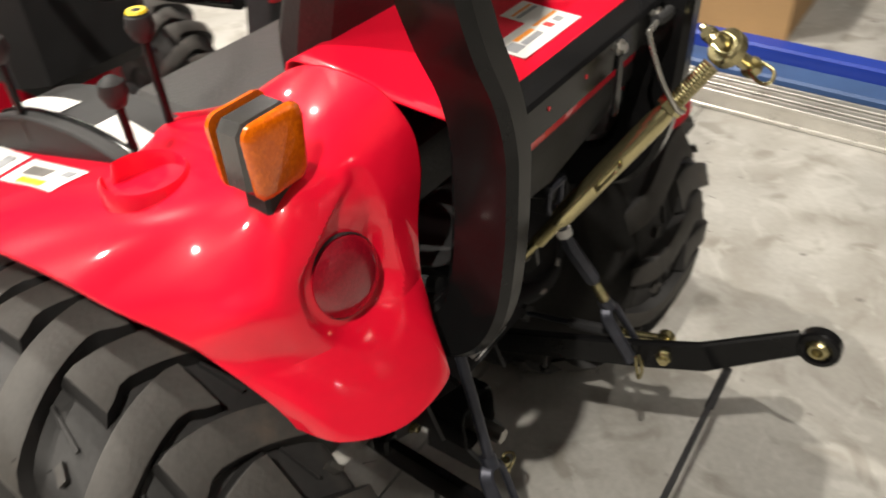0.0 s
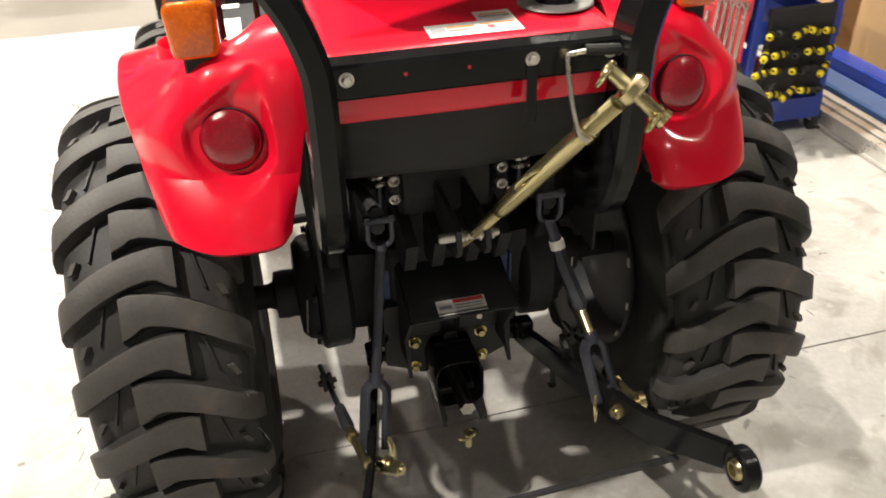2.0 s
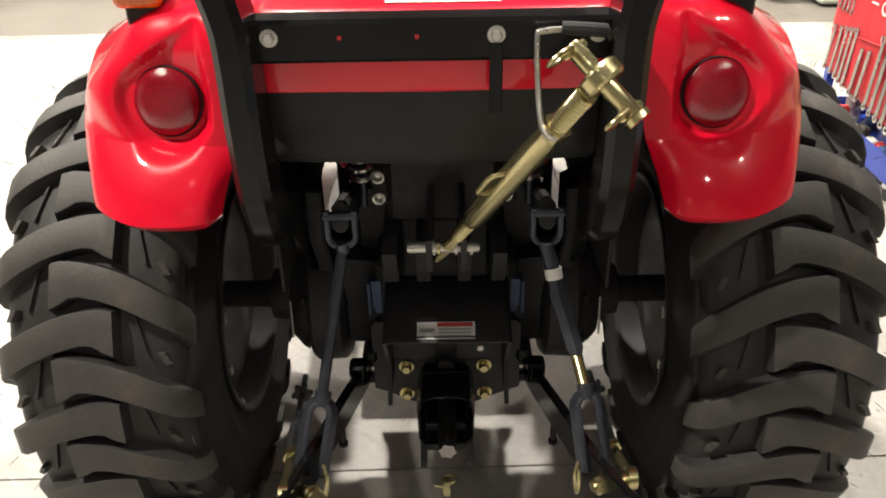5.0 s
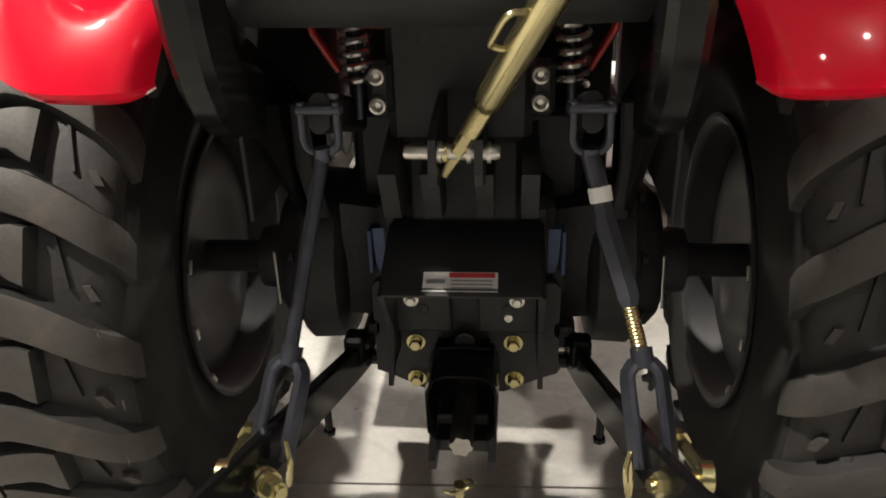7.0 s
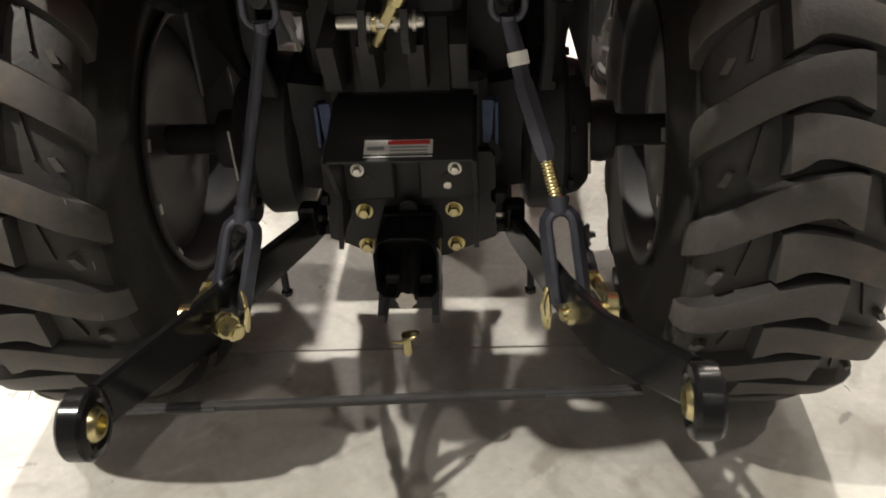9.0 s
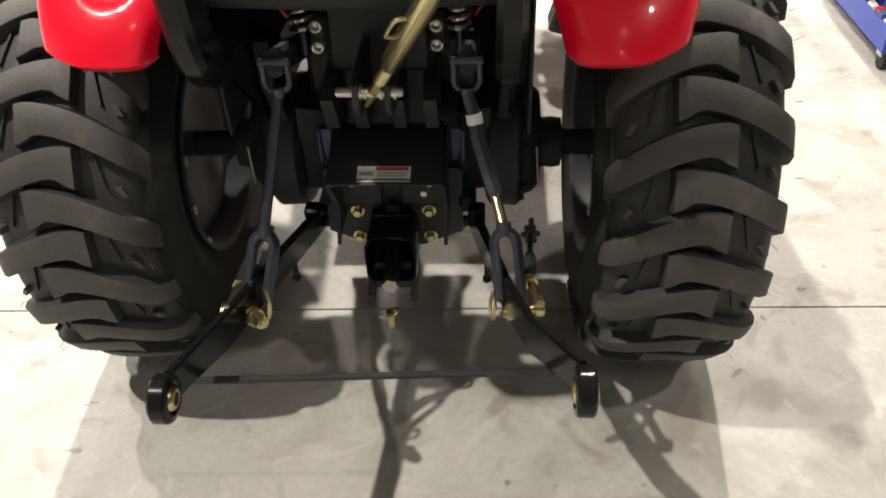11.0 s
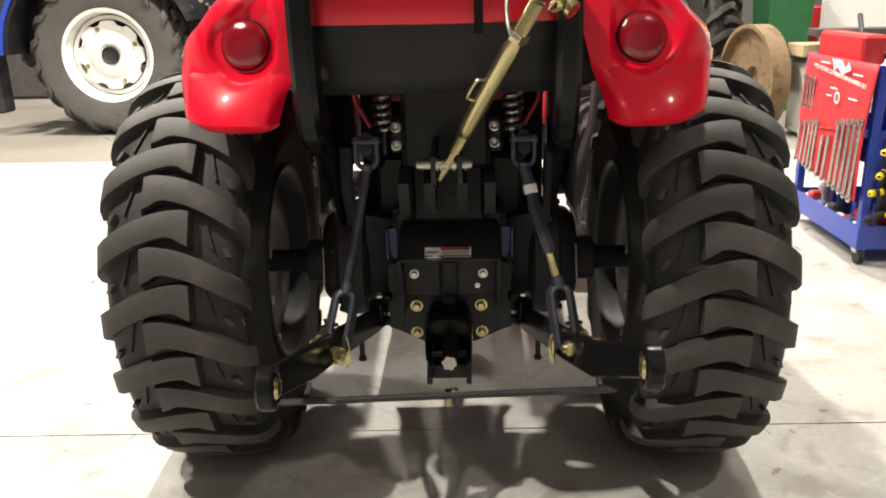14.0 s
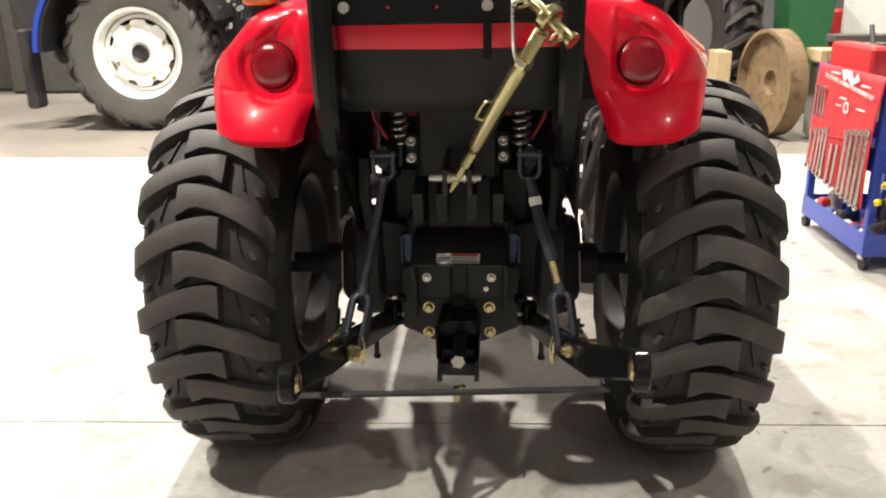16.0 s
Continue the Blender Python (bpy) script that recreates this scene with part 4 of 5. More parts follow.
# top link, folded up against the cross bracket
A, B = Vector((0.003, -0.012, 0.793)), Vector((0.187, -0.235, 1.148))
D = (B - A).normalized()
L = (B - A).length
at = lambda t: A + D * t * L
top = part("top_link", Geo().tube([at(0.20), at(0.22), at(0.24), at(0.68), at(0.70), at(0.73)], [0.012, 0.0155, 0.0175, 0.0175, 0.0165, 0.0145], 20), BRASS, tractor, "yellow zinc turnbuckle tube of the top link")
part("lower_eye", Geo().sweep([at(-0.09), at(0.0), at(0.12)], [rect(0.014, 0.010, 0.003), rect(0.020, 0.014, 0.004), rect(0.018, 0.016, 0.004)], up=(0, 1, 0)), BRASS, top, "yellow zinc eye end")
part("lower_thread", Geo().tube([at(0.10 + 0.005 * k) for k in range(24)], [0.0125 if k % 2 else 0.0113 for k in range(24)], 12), BRASS, top, "threaded rod")
part("lock_nut", Geo().tube([at(0.735), at(0.775)], 0.020, 6), BRASS, top, "yellow zinc lock nut")
part("upper_thread", Geo().tube([at(0.77 + 0.0055 * k) for k in range(28)], [0.0140 if k % 2 else 0.0128 for k in range(28)], 12), BRASS, top, "threaded rod")
ex = Vector((0.55, -0.35, -0.75)).normalized()
side = D.cross(ex).normalized()
ex = side.cross(D).normalized()
g = Geo()
ring = []
C = at(0.985)
n1, n2 = D, side
axis = ex
for r, h in ((0.014, -0.010), (0.024, -0.011), (0.0275, -0.007), (0.0275, 0.007), (0.024, 0.011), (0.014, 0.010)):
    ring.append([C + (n1 * math.cos(a) + n2 * math.sin(a)) * r + axis * h for a in np.linspace(0, 2 * math.pi, 25)])
g.grid(ring)
part("upper_eye", g, BRASS, top, "yellow zinc forged ball eye")
g = Geo().tube([C - axis * 0.052, C - axis * 0.047, C + axis * 0.062, C + axis * 0.066], [0.009, 0.0115, 0.0115, 0.009], 14).tube([C + axis * 0.058, C + axis * 0.066], 0.016, 14)
part("hitch_pin", g, BRASS, top, "yellow zinc hitch pin")
for off in (-0.045, 0.05):
    p = C + axis * off
    g = Geo().tube(spline([p + side * 0.012, p + n1 * 0.014 + side * 0.018, p + n1 * 0.018 + side * 0.045, p + n1 * 0.004 + side * 0.055, p - n1 * 0.006 + side * 0.035, p - side * 0.012], 4), 0.0028, 8)
    g.tube([p - side * 0.018, p + side * 0.02], 0.006, 10)
    g.v = [tuple(2 * C.dot(side) * side + Vector(v) - 2 * Vector(v).dot(side) * side) for v in g.v]
    part("lynch_pin", g, BRASS, top, "lynch pin with a spring ring")
h = at(0.46)
up_n = Vector((-0.75, -0.45, 0.2))
up_n = (up_n - D * up_n.dot(D)).normalized()
g = Geo().tube(spline([h - D * 0.026 + up_n * 0.018, h - D * 0.022 + up_n * 0.034, h - D * 0.01 + up_n * 0.036, h + D * 0.02 + up_n * 0.034, h + D * 0.026 + up_n * 0.018], 4), 0.004, 8)
part("turning_handle", g, BRASS, top, "small welded turning handle")
hook = [(0.215, -0.118, 1.155), (0.205, -0.135, 1.170), (0.165, -0.138, 1.174), (0.128, -0.14, 1.172), (0.120, -0.142, 1.165), (0.1205, -0.165, 1.11), (0.124, -0.19, 1.070), (0.135, -0.198, 1.056), (0.15, -0.193, 1.058)]
part("holding_hook", Geo().tube(spline(hook, 5), 0.0038, 10), ZINC, tractor, "bent zinc wire hook holding the top link")
part("hook_grip", Geo().tube(spline([(0.15, -0.137, 1.175), (0.175, -0.14, 1.174), (0.205, -0.135, 1.17)], 4), 0.0085, 10), BLACK_MATT, tractor, "black rubber sleeve")
pin = Geo().tube([(-0.059, -0.012, 0.796), (-0.055, -0.012, 0.796), (0.052, -0.012, 0.796), (0.056, -0.012, 0.796)], [0.0075, 0.0095, 0.0095, 0.0075], 14)
part("top_link_pin", pin, ZINC, tractor, "bright zinc top link pin")
for x in (-0.016, -0.009, 0.019, 0.043):
    part("pin_washer", Geo().tube([(x - 0.0025, -0.012, 0.796), (x + 0.0025, -0.012, 0.796)], 0.0135, 18), BRASS if abs(x) < 0.012 else ZINC, tractor)
for x in (-0.024, 0.031):
    part("top_link_bracket", Geo().prism([(-0.034, 0.775), (-0.02, 0.755), (0.16, 0.70), (0.16, 0.83), (0.02, 0.826), (-0.028, 0.816)], "x", x - 0.005, x + 0.005), CASTING, tractor, "black cast top link bracket")

# driver's place: seat, console, platform, loader towers seen past the fenders
part("platform", Geo().box((0, 1.02, 0.46), (0.62, 0.62, 0.03), 0.006), MAT_RUBBER, tractor, "black rubber floor platform")
part("chassis", Geo().box((0, 1.2, 0.46), (0.22, 1.4, 0.22), 0.02), CASTING, tractor, "black engine and clutch casing")
seat = part("seat_cushion", Geo().box((0, 0.42, 1.20 - 0.22), (0.42, 0.42, 0.09), 0.03), VINYL, tractor, "black vinyl seat cushion")
g = Geo().sweep([(0, 0.235, 1.03), (0, 0.215, 1.20), (0, 0.18, 1.42)], [rect(0.40, 0.08, 0.03), rect(0.42, 0.09, 0.03), rect(0.34, 0.07, 0.03)], up=(0, 1, 0))
part("seat_back", g, VINYL, tractor, "black vinyl seat back")
# sheet added to keep overhead light off the linkage below
part("light_block_plate", Geo().box((0, 0.42, 0.926), (0.545, 0.50, 0.012), 0.003), BLACK_MATT, tractor, "added black sheet below the seat, keeps light off the linkage")
# plate added to darken the gap where red and pale parts showed through
part("view_block_plate", Geo().box((0, 0.67, 0.73), (0.52, 0.02, 0.48), 0.004), CASTING, tractor, "added black plate that closes the view below the seat")
for s in (-1, 1):
    arch_line = [(0.50 + 0.24 * math.cos(a), 0.985 + 0.12 * math.sin(a) ** 0.8 - 0.10 * (0.24 * math.cos(a))) for a in np.linspace(0.05, math.pi - 0.05, 19)]
    con = part("side_console", Geo().prism(arch_line + [(0.26, 0.93), (0.74, 0.88)], "x", s * 0.30, s * 0.418), BLACK_MATT, tractor, "domed black plastic lever console", 30)
    part("console_seam", Geo().sweep([(s * 0.418, y, z + 0.001) for y, z in arch_line], rect(0.008, 0.008, 0.002), up=(1, 0, 0)), BLACK_MATT, con)
    for lo, hi in ((4, 9), (11, 15)):
        g = Geo().grid([[(s * x, y, z + 0.0018) for y, z in arch_line[lo:hi + 1]] for x in (0.352, 0.388)])
        part("console_decal", g, WHITE, con, "white curved decal", 30)
    part("lever_slot", Geo().sweep([(s * 0.393, y, z - 0.002) for y, z in arch_line[5:15]], rect(0.012, 0.008, 0.002), up=(1, 0, 0)), BLACK, con)
for x, y, z0, z1 in ((-0.388, 0.34, 1.06, 1.178), (-0.413, 0.55, 1.06, 1.197), (-0.319, 0.35, 1.06, 1.237)):
    lv = part("lever", Geo().rod((x, y, z0), (x, y + 0.01, z1), 0.006), BLACK, tractor, "black control lever")
    part("lever_knob", Geo().lathe([(-0.022, 0.006), (-0.018, 0.012), (0.0, 0.019), (0.014, 0.016), (0.021, 0.007), (0.022, 0.0)], (x, y + 0.01, z1), "z", 18), BLACK_MATT, lv, "black lever knob")
    if x > -0.35:
        part("knob_mark", Geo().lathe([(0.0205, 0.0), (0.0215, 0.012), (0.0185, 0.014)], (x, y + 0.01, z1), "z", 18), YELLOW, lv, "yellow knob mark")
wall, n = [], 40
for k in range(n + 1):
    a = 2 * math.pi * k / n
    notch = 0.028 if abs(k - 13) <= 1 else 0.0
    wall.append([(-0.450 + r * math.cos(a), 0.235 + r * math.sin(a), z - 0.010 - (notch if r < 0.056 and z > 1.11 else 0)) for z, r in ((1.078, 0.072), (1.092, 0.060), (1.118, 0.0545), (1.140, 0.052), (1.144, 0.049), (1.140, 0.046), (1.100, 0.043), (1.088, 0.040), (1.087, 0.001))])
g = Geo().grid(wall)
part("cup_holder", g, RED, tractor, "red moulded cup holder on the fender")
skin = np.array([p for p in fender().v if p[1] > 0.25])


def decal(name, x0, x1, y0, y1, drift, material, parent, label="", lift=0.0016):
    """A label that lies on the top of the fender, its far end drifted inward."""
    rows = []
    for y in np.linspace(y0, y1, 9):
        row = []
        for x in np.linspace(x0, x1, 5):
            q = x + drift * (y - y0)
            near = skin[np.argsort(np.hypot(skin[:, 0] - q, skin[:, 1] - y))[:8]]
            fit_z = np.linalg.lstsq(np.c_[near[:, :2], np.ones(8)], near[:, 2], rcond=None)[0] @ np.array([q, y, 1.0])
            row.append((float(q), float(y), float(fit_z) + lift))
        rows.append(row)
    return part(name, Geo().grid(rows), material, parent, label)


lab = decal("warning_label", -0.505, -0.448, 0.36, 0.53, 0.10, WHITE, tractor, "white warning label with yellow and grey print")
decal("printed_bar", -0.498, -0.485, 0.40, 0.48, 0.10, YELLOW, lab, lift=0.0024)
decal("printed_bar", -0.470, -0.455, 0.375, 0.40, 0.10, GREY, lab, lift=0.0024)
decal("printed_bar", -0.476, -0.455, 0.43, 0.50, 0.10, DISC, lab, lift=0.0024)
lab = decal("warning_label", -0.488, -0.428, 0.545, 0.70, 0.10, WHITE, tractor, "white warning label with an orange heading")
decal("printed_bar", -0.488, -0.428, 0.675, 0.70, 0.10, ORANGE, lab, lift=0.0024)
decal("printed_bar", -0.480, -0.436, 0.57, 0.60, 0.10, GREY, lab, lift=0.0024)
for s in (-1, 1):
    part("loader_mount", Geo().sweep([(s * 0.40, 1.05, 0.45), (s * 0.47, 1.03, 0.70), (s * 0.485, 1.015, 0.90)], rect(0.05, 0.10, 0.008), up=(0, 1, 0)), CASTING, tractor, "black loader mounting post")
    part("loader_post", Geo().sweep([(s * 0.485, 1.015, 0.88), (s * 0.50, 1.00, 1.02), (s * 0.52, 0.97, 1.35)], rect(0.053, 0.104, 0.008), up=(0, 1, 0)), RED_DULL, tractor, "red loader tower")
    part("loader_arm", Geo().sweep([(s * 0.50, 1.02, 1.30), (s * 0.50, 1.7, 1.12), (s * 0.49, 2.4, 0.78), (s * 0.49, 3.04, 0.46)], rect(0.06, 0.12, 0.008), up=(0, 0, 1)), RED_DULL, tractor, "red loader arm")
    part("loader_ram", Geo().rod((s * 0.49, 1.12, 0.85), (s * 0.49, 2.0, 0.75), 0.03), BLACK, tractor, "black hydraulic ram")
part("grab_knob", Geo().lathe([(-0.034, 0.0), (-0.03, 0.012), (-0.01, 0.020), (0.012, 0.020), (0.03, 0.012), (0.034, 0.0)], (-0.50, 0.76, 0.985), "z", 18), BLACK_MATT, tractor, "grey black oval knob")
for k in range(9):
    part("mat_rib", Geo().box((-0.24 + 0.06 * k, 1.02, 0.481), (0.026, 0.58, 0.014), 0.004), MAT_RUBBER, tractor)
part("bonnet", Geo().box((0, 1.75, 0.86), (0.44, 1.0, 0.5), 0.07), RED, tractor, "red engine bonnet")
part("dash", Geo().box((0, 1.12, 1.02), (0.34, 0.2, 0.34), 0.05), BLACK_MATT, tractor, "black dash cowl")
g = Geo()
g.tube([(0.18 * math.cos(a), 0.93 + 0.09 * math.sin(a), 1.24 + 0.15 * math.sin(a)) for a in np.linspace(0, 2 * math.pi, 41)], 0.014, 10).rod((0, 1.06, 1.1), (0, 0.93, 1.24), 0.02)
part("steering_wheel", g, BLACK_MATT, tractor, "black steering wheel")
part("front_axle", Geo().rod((-0.55, AXLE_Y + 1.465, 0.34), (0.55, AXLE_Y + 1.465, 0.34), 0.06), CASTING, tractor, "black front axle")
part("bucket", Geo().prism([(3.05, 0.19), (3.55, 0.18), (3.55, 0.20), (3.15, 0.23), (3.08, 0.56), (3.3, 0.69), (3.28, 0.72), (3.02, 0.59)], "x", -0.77, 0.77), BLACK, tractor, "black loader bucket")

# ---- blue tractor parked beyond ----
blue = thing("blue_tractor", "large blue tractor with white wheel rims parked side-on", "tractor")
bx, by = -3.04, 5.55
R = 0.68
blue_tyre = tyre(blue, (bx, by, R), 0.17, R, 0.375, 18, 0.034, 0.070, 0.16, 90, "dusty black agricultural tyre")
blue_tyre.data.materials[0] = blue_tyre.data.materials[1] = mat("dusty_tyre_rubber", (0.075, 0.070, 0.064), 0.8, vary=0.3, scale=5, bump=0.001, fine=60)
w = new("rear_wheel")
w.parent = blue
w.location = (bx, by, R)
w.rotation_euler = (0, 0, radians(90))
tagged(w, "white painted wheel centre")
prof = [(-0.125, 0.365), (-0.135, 0.395), (-0.12, 0.398), (-0.10, 0.372), (-0.04, 0.345), (0.05, 0.345), (0.10, 0.37), (0.125, 0.395), (0.125, 0.36), (0.03, 0.33), (-0.03, 0.335), (-0.03, 0.30)]
part("rim", Geo().lathe(prof, (0, 0, 0), "x", 64), WHITE_STEEL, w, "white painted steel rim")
disc = Geo()
out = []
for k in range(64):
    a = 2 * math.pi * k / 64
    r = 0.29 if math.cos(8 * a) > -0.35 else 0.262
    out.append((r * math.cos(a), r * math.sin(a)))
disc.prism(out, "x", -0.055, -0.035)
disc.lathe([(-0.055, 0.20), (-0.064, 0.185), (-0.066, 0.10), (-0.045, 0.082)], (0, 0, 0), "x", 40)
part("wheel_disc", disc, WHITE_STEEL, w, "white dished wheel disc with notched edge")
for k in range(8):
    a = 2 * math.pi * (k + 0.5) / 8
    part("wheel_bolt", Geo().bolt((-0.055, 0.235 * math.cos(a), 0.235 * math.sin(a)), (-1, 0, 0), 0.014, 0.02), BRASS if k % 2 else WHITE_STEEL, w)
part("hub", Geo().lathe([(-0.02, 0.08), (-0.070, 0.078), (-0.076, 0.068), (-0.060, 0.055), (-0.055, 0.0)], (0, 0, 0), "x", 28), CASTING, w, "black axle hub")
def arch(r0, r1, a0, a1, y0, y1):
    n = 24
    return Geo().prism([(bx + r1 * math.cos(radians(a)), R + r1 * math.sin(radians(a))) for a in np.linspace(a0, a1, n)] + [(bx + r0 * math.cos(radians(a)), R + r0 * math.sin(radians(a))) for a in np.linspace(a1, a0, n)], "y", y0, y1)


part("fender", arch(0.835, 0.875, 66, 178, by - 0.26, by + 0.3), BLUE, blue, "blue steel mudguard")
part("fender_liner", arch(0.80, 0.833, 20, 178, by - 0.24, by + 0.3), DARK_CAST, blue, "black mudguard liner")
part("fender_cap", arch(0.836, 0.866, 46, 65, by - 0.26, by + 0.3), mat("dark_grey_plastic", (0.045, 0.045, 0.047), 0.45), blue, "grey plastic mudguard end")
part("body", Geo().box((bx + 0.1, by + 0.75, 1.0), (2.4, 0.6, 0.9), 0.06), DARK_CAST, blue, "dark engine and gearbox")
part("cab_base", Geo().box((bx - 1.05, by + 0.45, 1.25), (0.4, 0.7, 0.8), 0.05), CASTING, blue, "black cab base")
part("tool_box", Geo().box((bx + 1.12, by + 0.1, 1.28), (0.55, 0.3, 0.10), 0.02), BLUE, blue, "blue steel side rail")
part("side_step", Geo().box((bx - 1.05, by, 0.55), (0.10, 0.2, 0.7), 0.02), CASTING, blue, "black step bracket")
part("under_frame", Geo().box((bx + 0.9, by + 0.35, 0.75), (0.7, 0.3, 0.5), 0.05), DARK_CAST, blue, "dark under frame")
for k in range(11):
    part("hose", Geo().tube(spline([(bx + 0.70 + 0.05 * k, by + 0.3 - 0.02 * (k % 3), 1.42 - 0.03 * k), (bx + 0.85 + 0.04 * k, by + 0.15, 1.1), (bx + 0.8 + 0.07 * k, by + 0.25, 0.7 + 0.04 * k)], 5), 0.014, 8), BLACK_MATT, blue)
rng = random.Random(8)
for k in range(14):
    c = Vector((bx + 0.72 + 0.6 * rng.random(), by - 0.02 - 0.1 * rng.random(), 0.85 + 0.55 * rng.random()))
    part("coupling", Geo().tube([c, c + Vector((rng.uniform(-0.03, 0.03), -0.05, rng.uniform(-0.03, 0.03)))], rng.uniform(0.012, 0.022), 8), ZINC if k % 3 == 0 else CASTING, blue)
part("stay", Geo().rod((bx + 0.95, by - 0.05, 1.35), (bx + 1.25, by, 0.95), 0.012), YELLOW, blue)

# ---- tool trolley ----
cart = thing("tool_trolley", "blue steel tool trolley with trays, on castors", "trolley")
X0, X1, Y0, Y1, TOP = 1.665, 2.07, 1.64, 2.36, 0.80
for x in (X0 + 0.018, X1 - 0.018):
    for y in (Y0 + 0.018, Y1 - 0.018):
        part("post", Geo().box((x, y, 0.44), (0.036, 0.036, 0.76), 0.004), BLUE, cart)
        c = part("castor", Geo().tube([(x - 0.012, y, 0.033), (x + 0.012, y, 0.033)], 0.033, 20), BLACK_MATT, cart, "black castor wheel")
        part("castor_fork", Geo().box((x, y + 0.008, 0.058), (0.042, 0.044, 0.022), 0.004), ZINC, c, "zinc castor fork")
for z in (0.115, 0.48, TOP - 0.03):
    g = Geo().box(((X0 + X1) / 2, (Y0 + Y1) / 2, z - 0.035), (X1 - X0 - 0.01, Y1 - Y0 - 0.01, 0.008), 0.002)
    for y in (Y0, Y1):
        g.box(((X0 + X1) / 2, y, z), (X1 - X0, 0.006, 0.10), 0.002)
    for x in (X0, X1):
        g.box((x, (Y0 + Y1) / 2, z), (0.006, Y1 - Y0, 0.10), 0.002)
    part("tray", g, BLUE, cart, "blue pressed steel tray")
roll = []
for u in np.linspace(0, 1, 33):
    line = []
    for k in range(17):
        v = k / 16
        y = (1.615 + 0.045 * v) * (1 - u) + (2.300 + 0.030 * v) * u
        z = 0.826 + (0.262 + 0.054 * u - 0.826) * v
        sag = 0.006 * math.sin(9.3 * u + 1.7 * v) * (0.35 + 0.8 * v) + 0.0022 * math.sin(41 * u + 3 * v) * v
        line.append((1.650 - sag - 0.012 * math.sin(math.pi * v), float(y), float(z)))
    roll.append(line)
spanner_roll = solid("spanner_roll", Geo().grid(roll), RED_CAP, "red cloth spanner roll hung on the trolley side", "tool roll")
so = spanner_roll.modifiers.new("thickness", "SOLIDIFY")
so.thickness = 0.004


def lettering(body, size, m, material, parent, name="lettering"):
    """Flat letters in the built-in font, turned into a mesh."""
    cu = bpy.data.curves.new(name, "FONT")
    cu.body, cu.size, cu.extrude, cu.align_x = body, size, 0.0008, "CENTER"
    tmp = bpy.data.objects.new(name, cu)
    scene.collection.objects.link(tmp)
    me = bpy.data.meshes.new_from_object(tmp.evaluated_get(bpy.context.evaluated_depsgraph_get()))
    bpy.data.objects.remove(tmp)
    bpy.data.curves.remove(cu)
    me.transform(m)
    me.materials.clear()
    me.materials.append(material)
    ob = new(name, me)
    ob.parent = parent
    return ob


face = Matrix(((0, 0, -1, 0), (-1, 0, 0, 0), (0, 1, 0, 0), (0, 0, 0, 1)))
lettering("9PCE METRIC COMBINATION SPANNER SET", 0.0265, Matrix.Translation((1.626, 1.915, 0.750)) @ Matrix.Rotation(radians(5), 4, "X") @ face, WHITE, spanner_roll)
part("white_emblem", Geo().prism([(1.995, 0.822), (1.905, 0.822), (1.865, 0.788), (1.835, 0.818), (1.812, 0.788), (1.885, 0.764), (1.935, 0.793), (1.965, 0.774)], "x", 1.626, 1.629), WHITE, spanner_roll, "white printed emblem", 0)
part("round_emblem", Geo().lathe([(0.0, 0.018), (-0.002, 0.018), (-0.002, 0.026), (0.0, 0.026)], (1.626, 1.905, 0.665), "x", 20), WHITE, spanner_roll, "white printed round emblem")
for y, z, w in ((2.06, 0.800, 0.10), (1.74, 0.775, 0.09), (1.95, 0.70, 0.07), (1.76, 0.675, 0.08), (1.99, 0.665, 0.05)):
    part("printed_bar", Geo().box((1.627, y, z), (0.003, w, 0.006), 0.0005), WHITE, spanner_roll)
part("pocket_seam", Geo().sweep([(1.631, 1.645, 0.560), (1.631, 2.305, 0.488)], rect(0.004, 0.008, 0.001), up=(1, 0, 0)), RED_CAP, spanner_roll)


def spanner(y, lo, hi, r, lean=0.03, head=True):
    g = Geo().rod((1.629, y + lean, lo), (1.627, y, hi), r * 0.55, 8)
    g.lathe([(-0.004, 0.5 * r), (-0.004, 1.05 * r), (0.004, 1.05 * r), (0.004, 0.5 * r)], (1.628, y + lean, lo - 0.6 * r), "x", 14)
    if head:
        jaw = [(1.3 * r * math.sin(a), -1.3 * r * math.cos(a)) for a in np.linspace(radians(-150), radians(150), 12)]
        jaw += [(0.45 * p, 0.45 * q) for p, q in jaw[::-1]]
        g.prism([(y + p, hi + 0.6 * r + q) for p, q in jaw], "x", 1.622, 1.630)
    part("spanner", g, SPRING, spanner_roll, "bright steel combination spanner")


for k, y in enumerate((2.262, 2.206, 2.158, 2.117, 2.076, 2.005, 1.945, 1.862, 1.812, 1.760, 1.712, 1.664)):
    z = 0.335 - 0.052 * k / 11
    bare = k in (5, 6)
    spanner(y, z, 0.500 + 0.085 * k / 11 - (0.05 if bare else 0), 0.010 + 0.0006 * k, head=not bare)
for k in range(4):
    spanner(2.262 - 0.036 * k, 0.595, 0.715, 0.009, 0.006)
# box stands in for the spanner roll's cloth flap, folded over the tray top
solid("red_roll_flap", Geo().box((1.715, 2.03, TOP + 0.062), (0.10, 0.44, 0.13), 0.012), RED_BOX, "plain red block in place of the spanner roll's top flap", "case")
solid("claw_bar", Geo().tube([(1.76, 1.72, TOP + 0.035), (1.80, 2.1, TOP + 0.06), (1.86, 2.3, TOP + 0.19)], 0.012, 8), BLACK_MATT, "black handled bar on the trolley top", "bar")

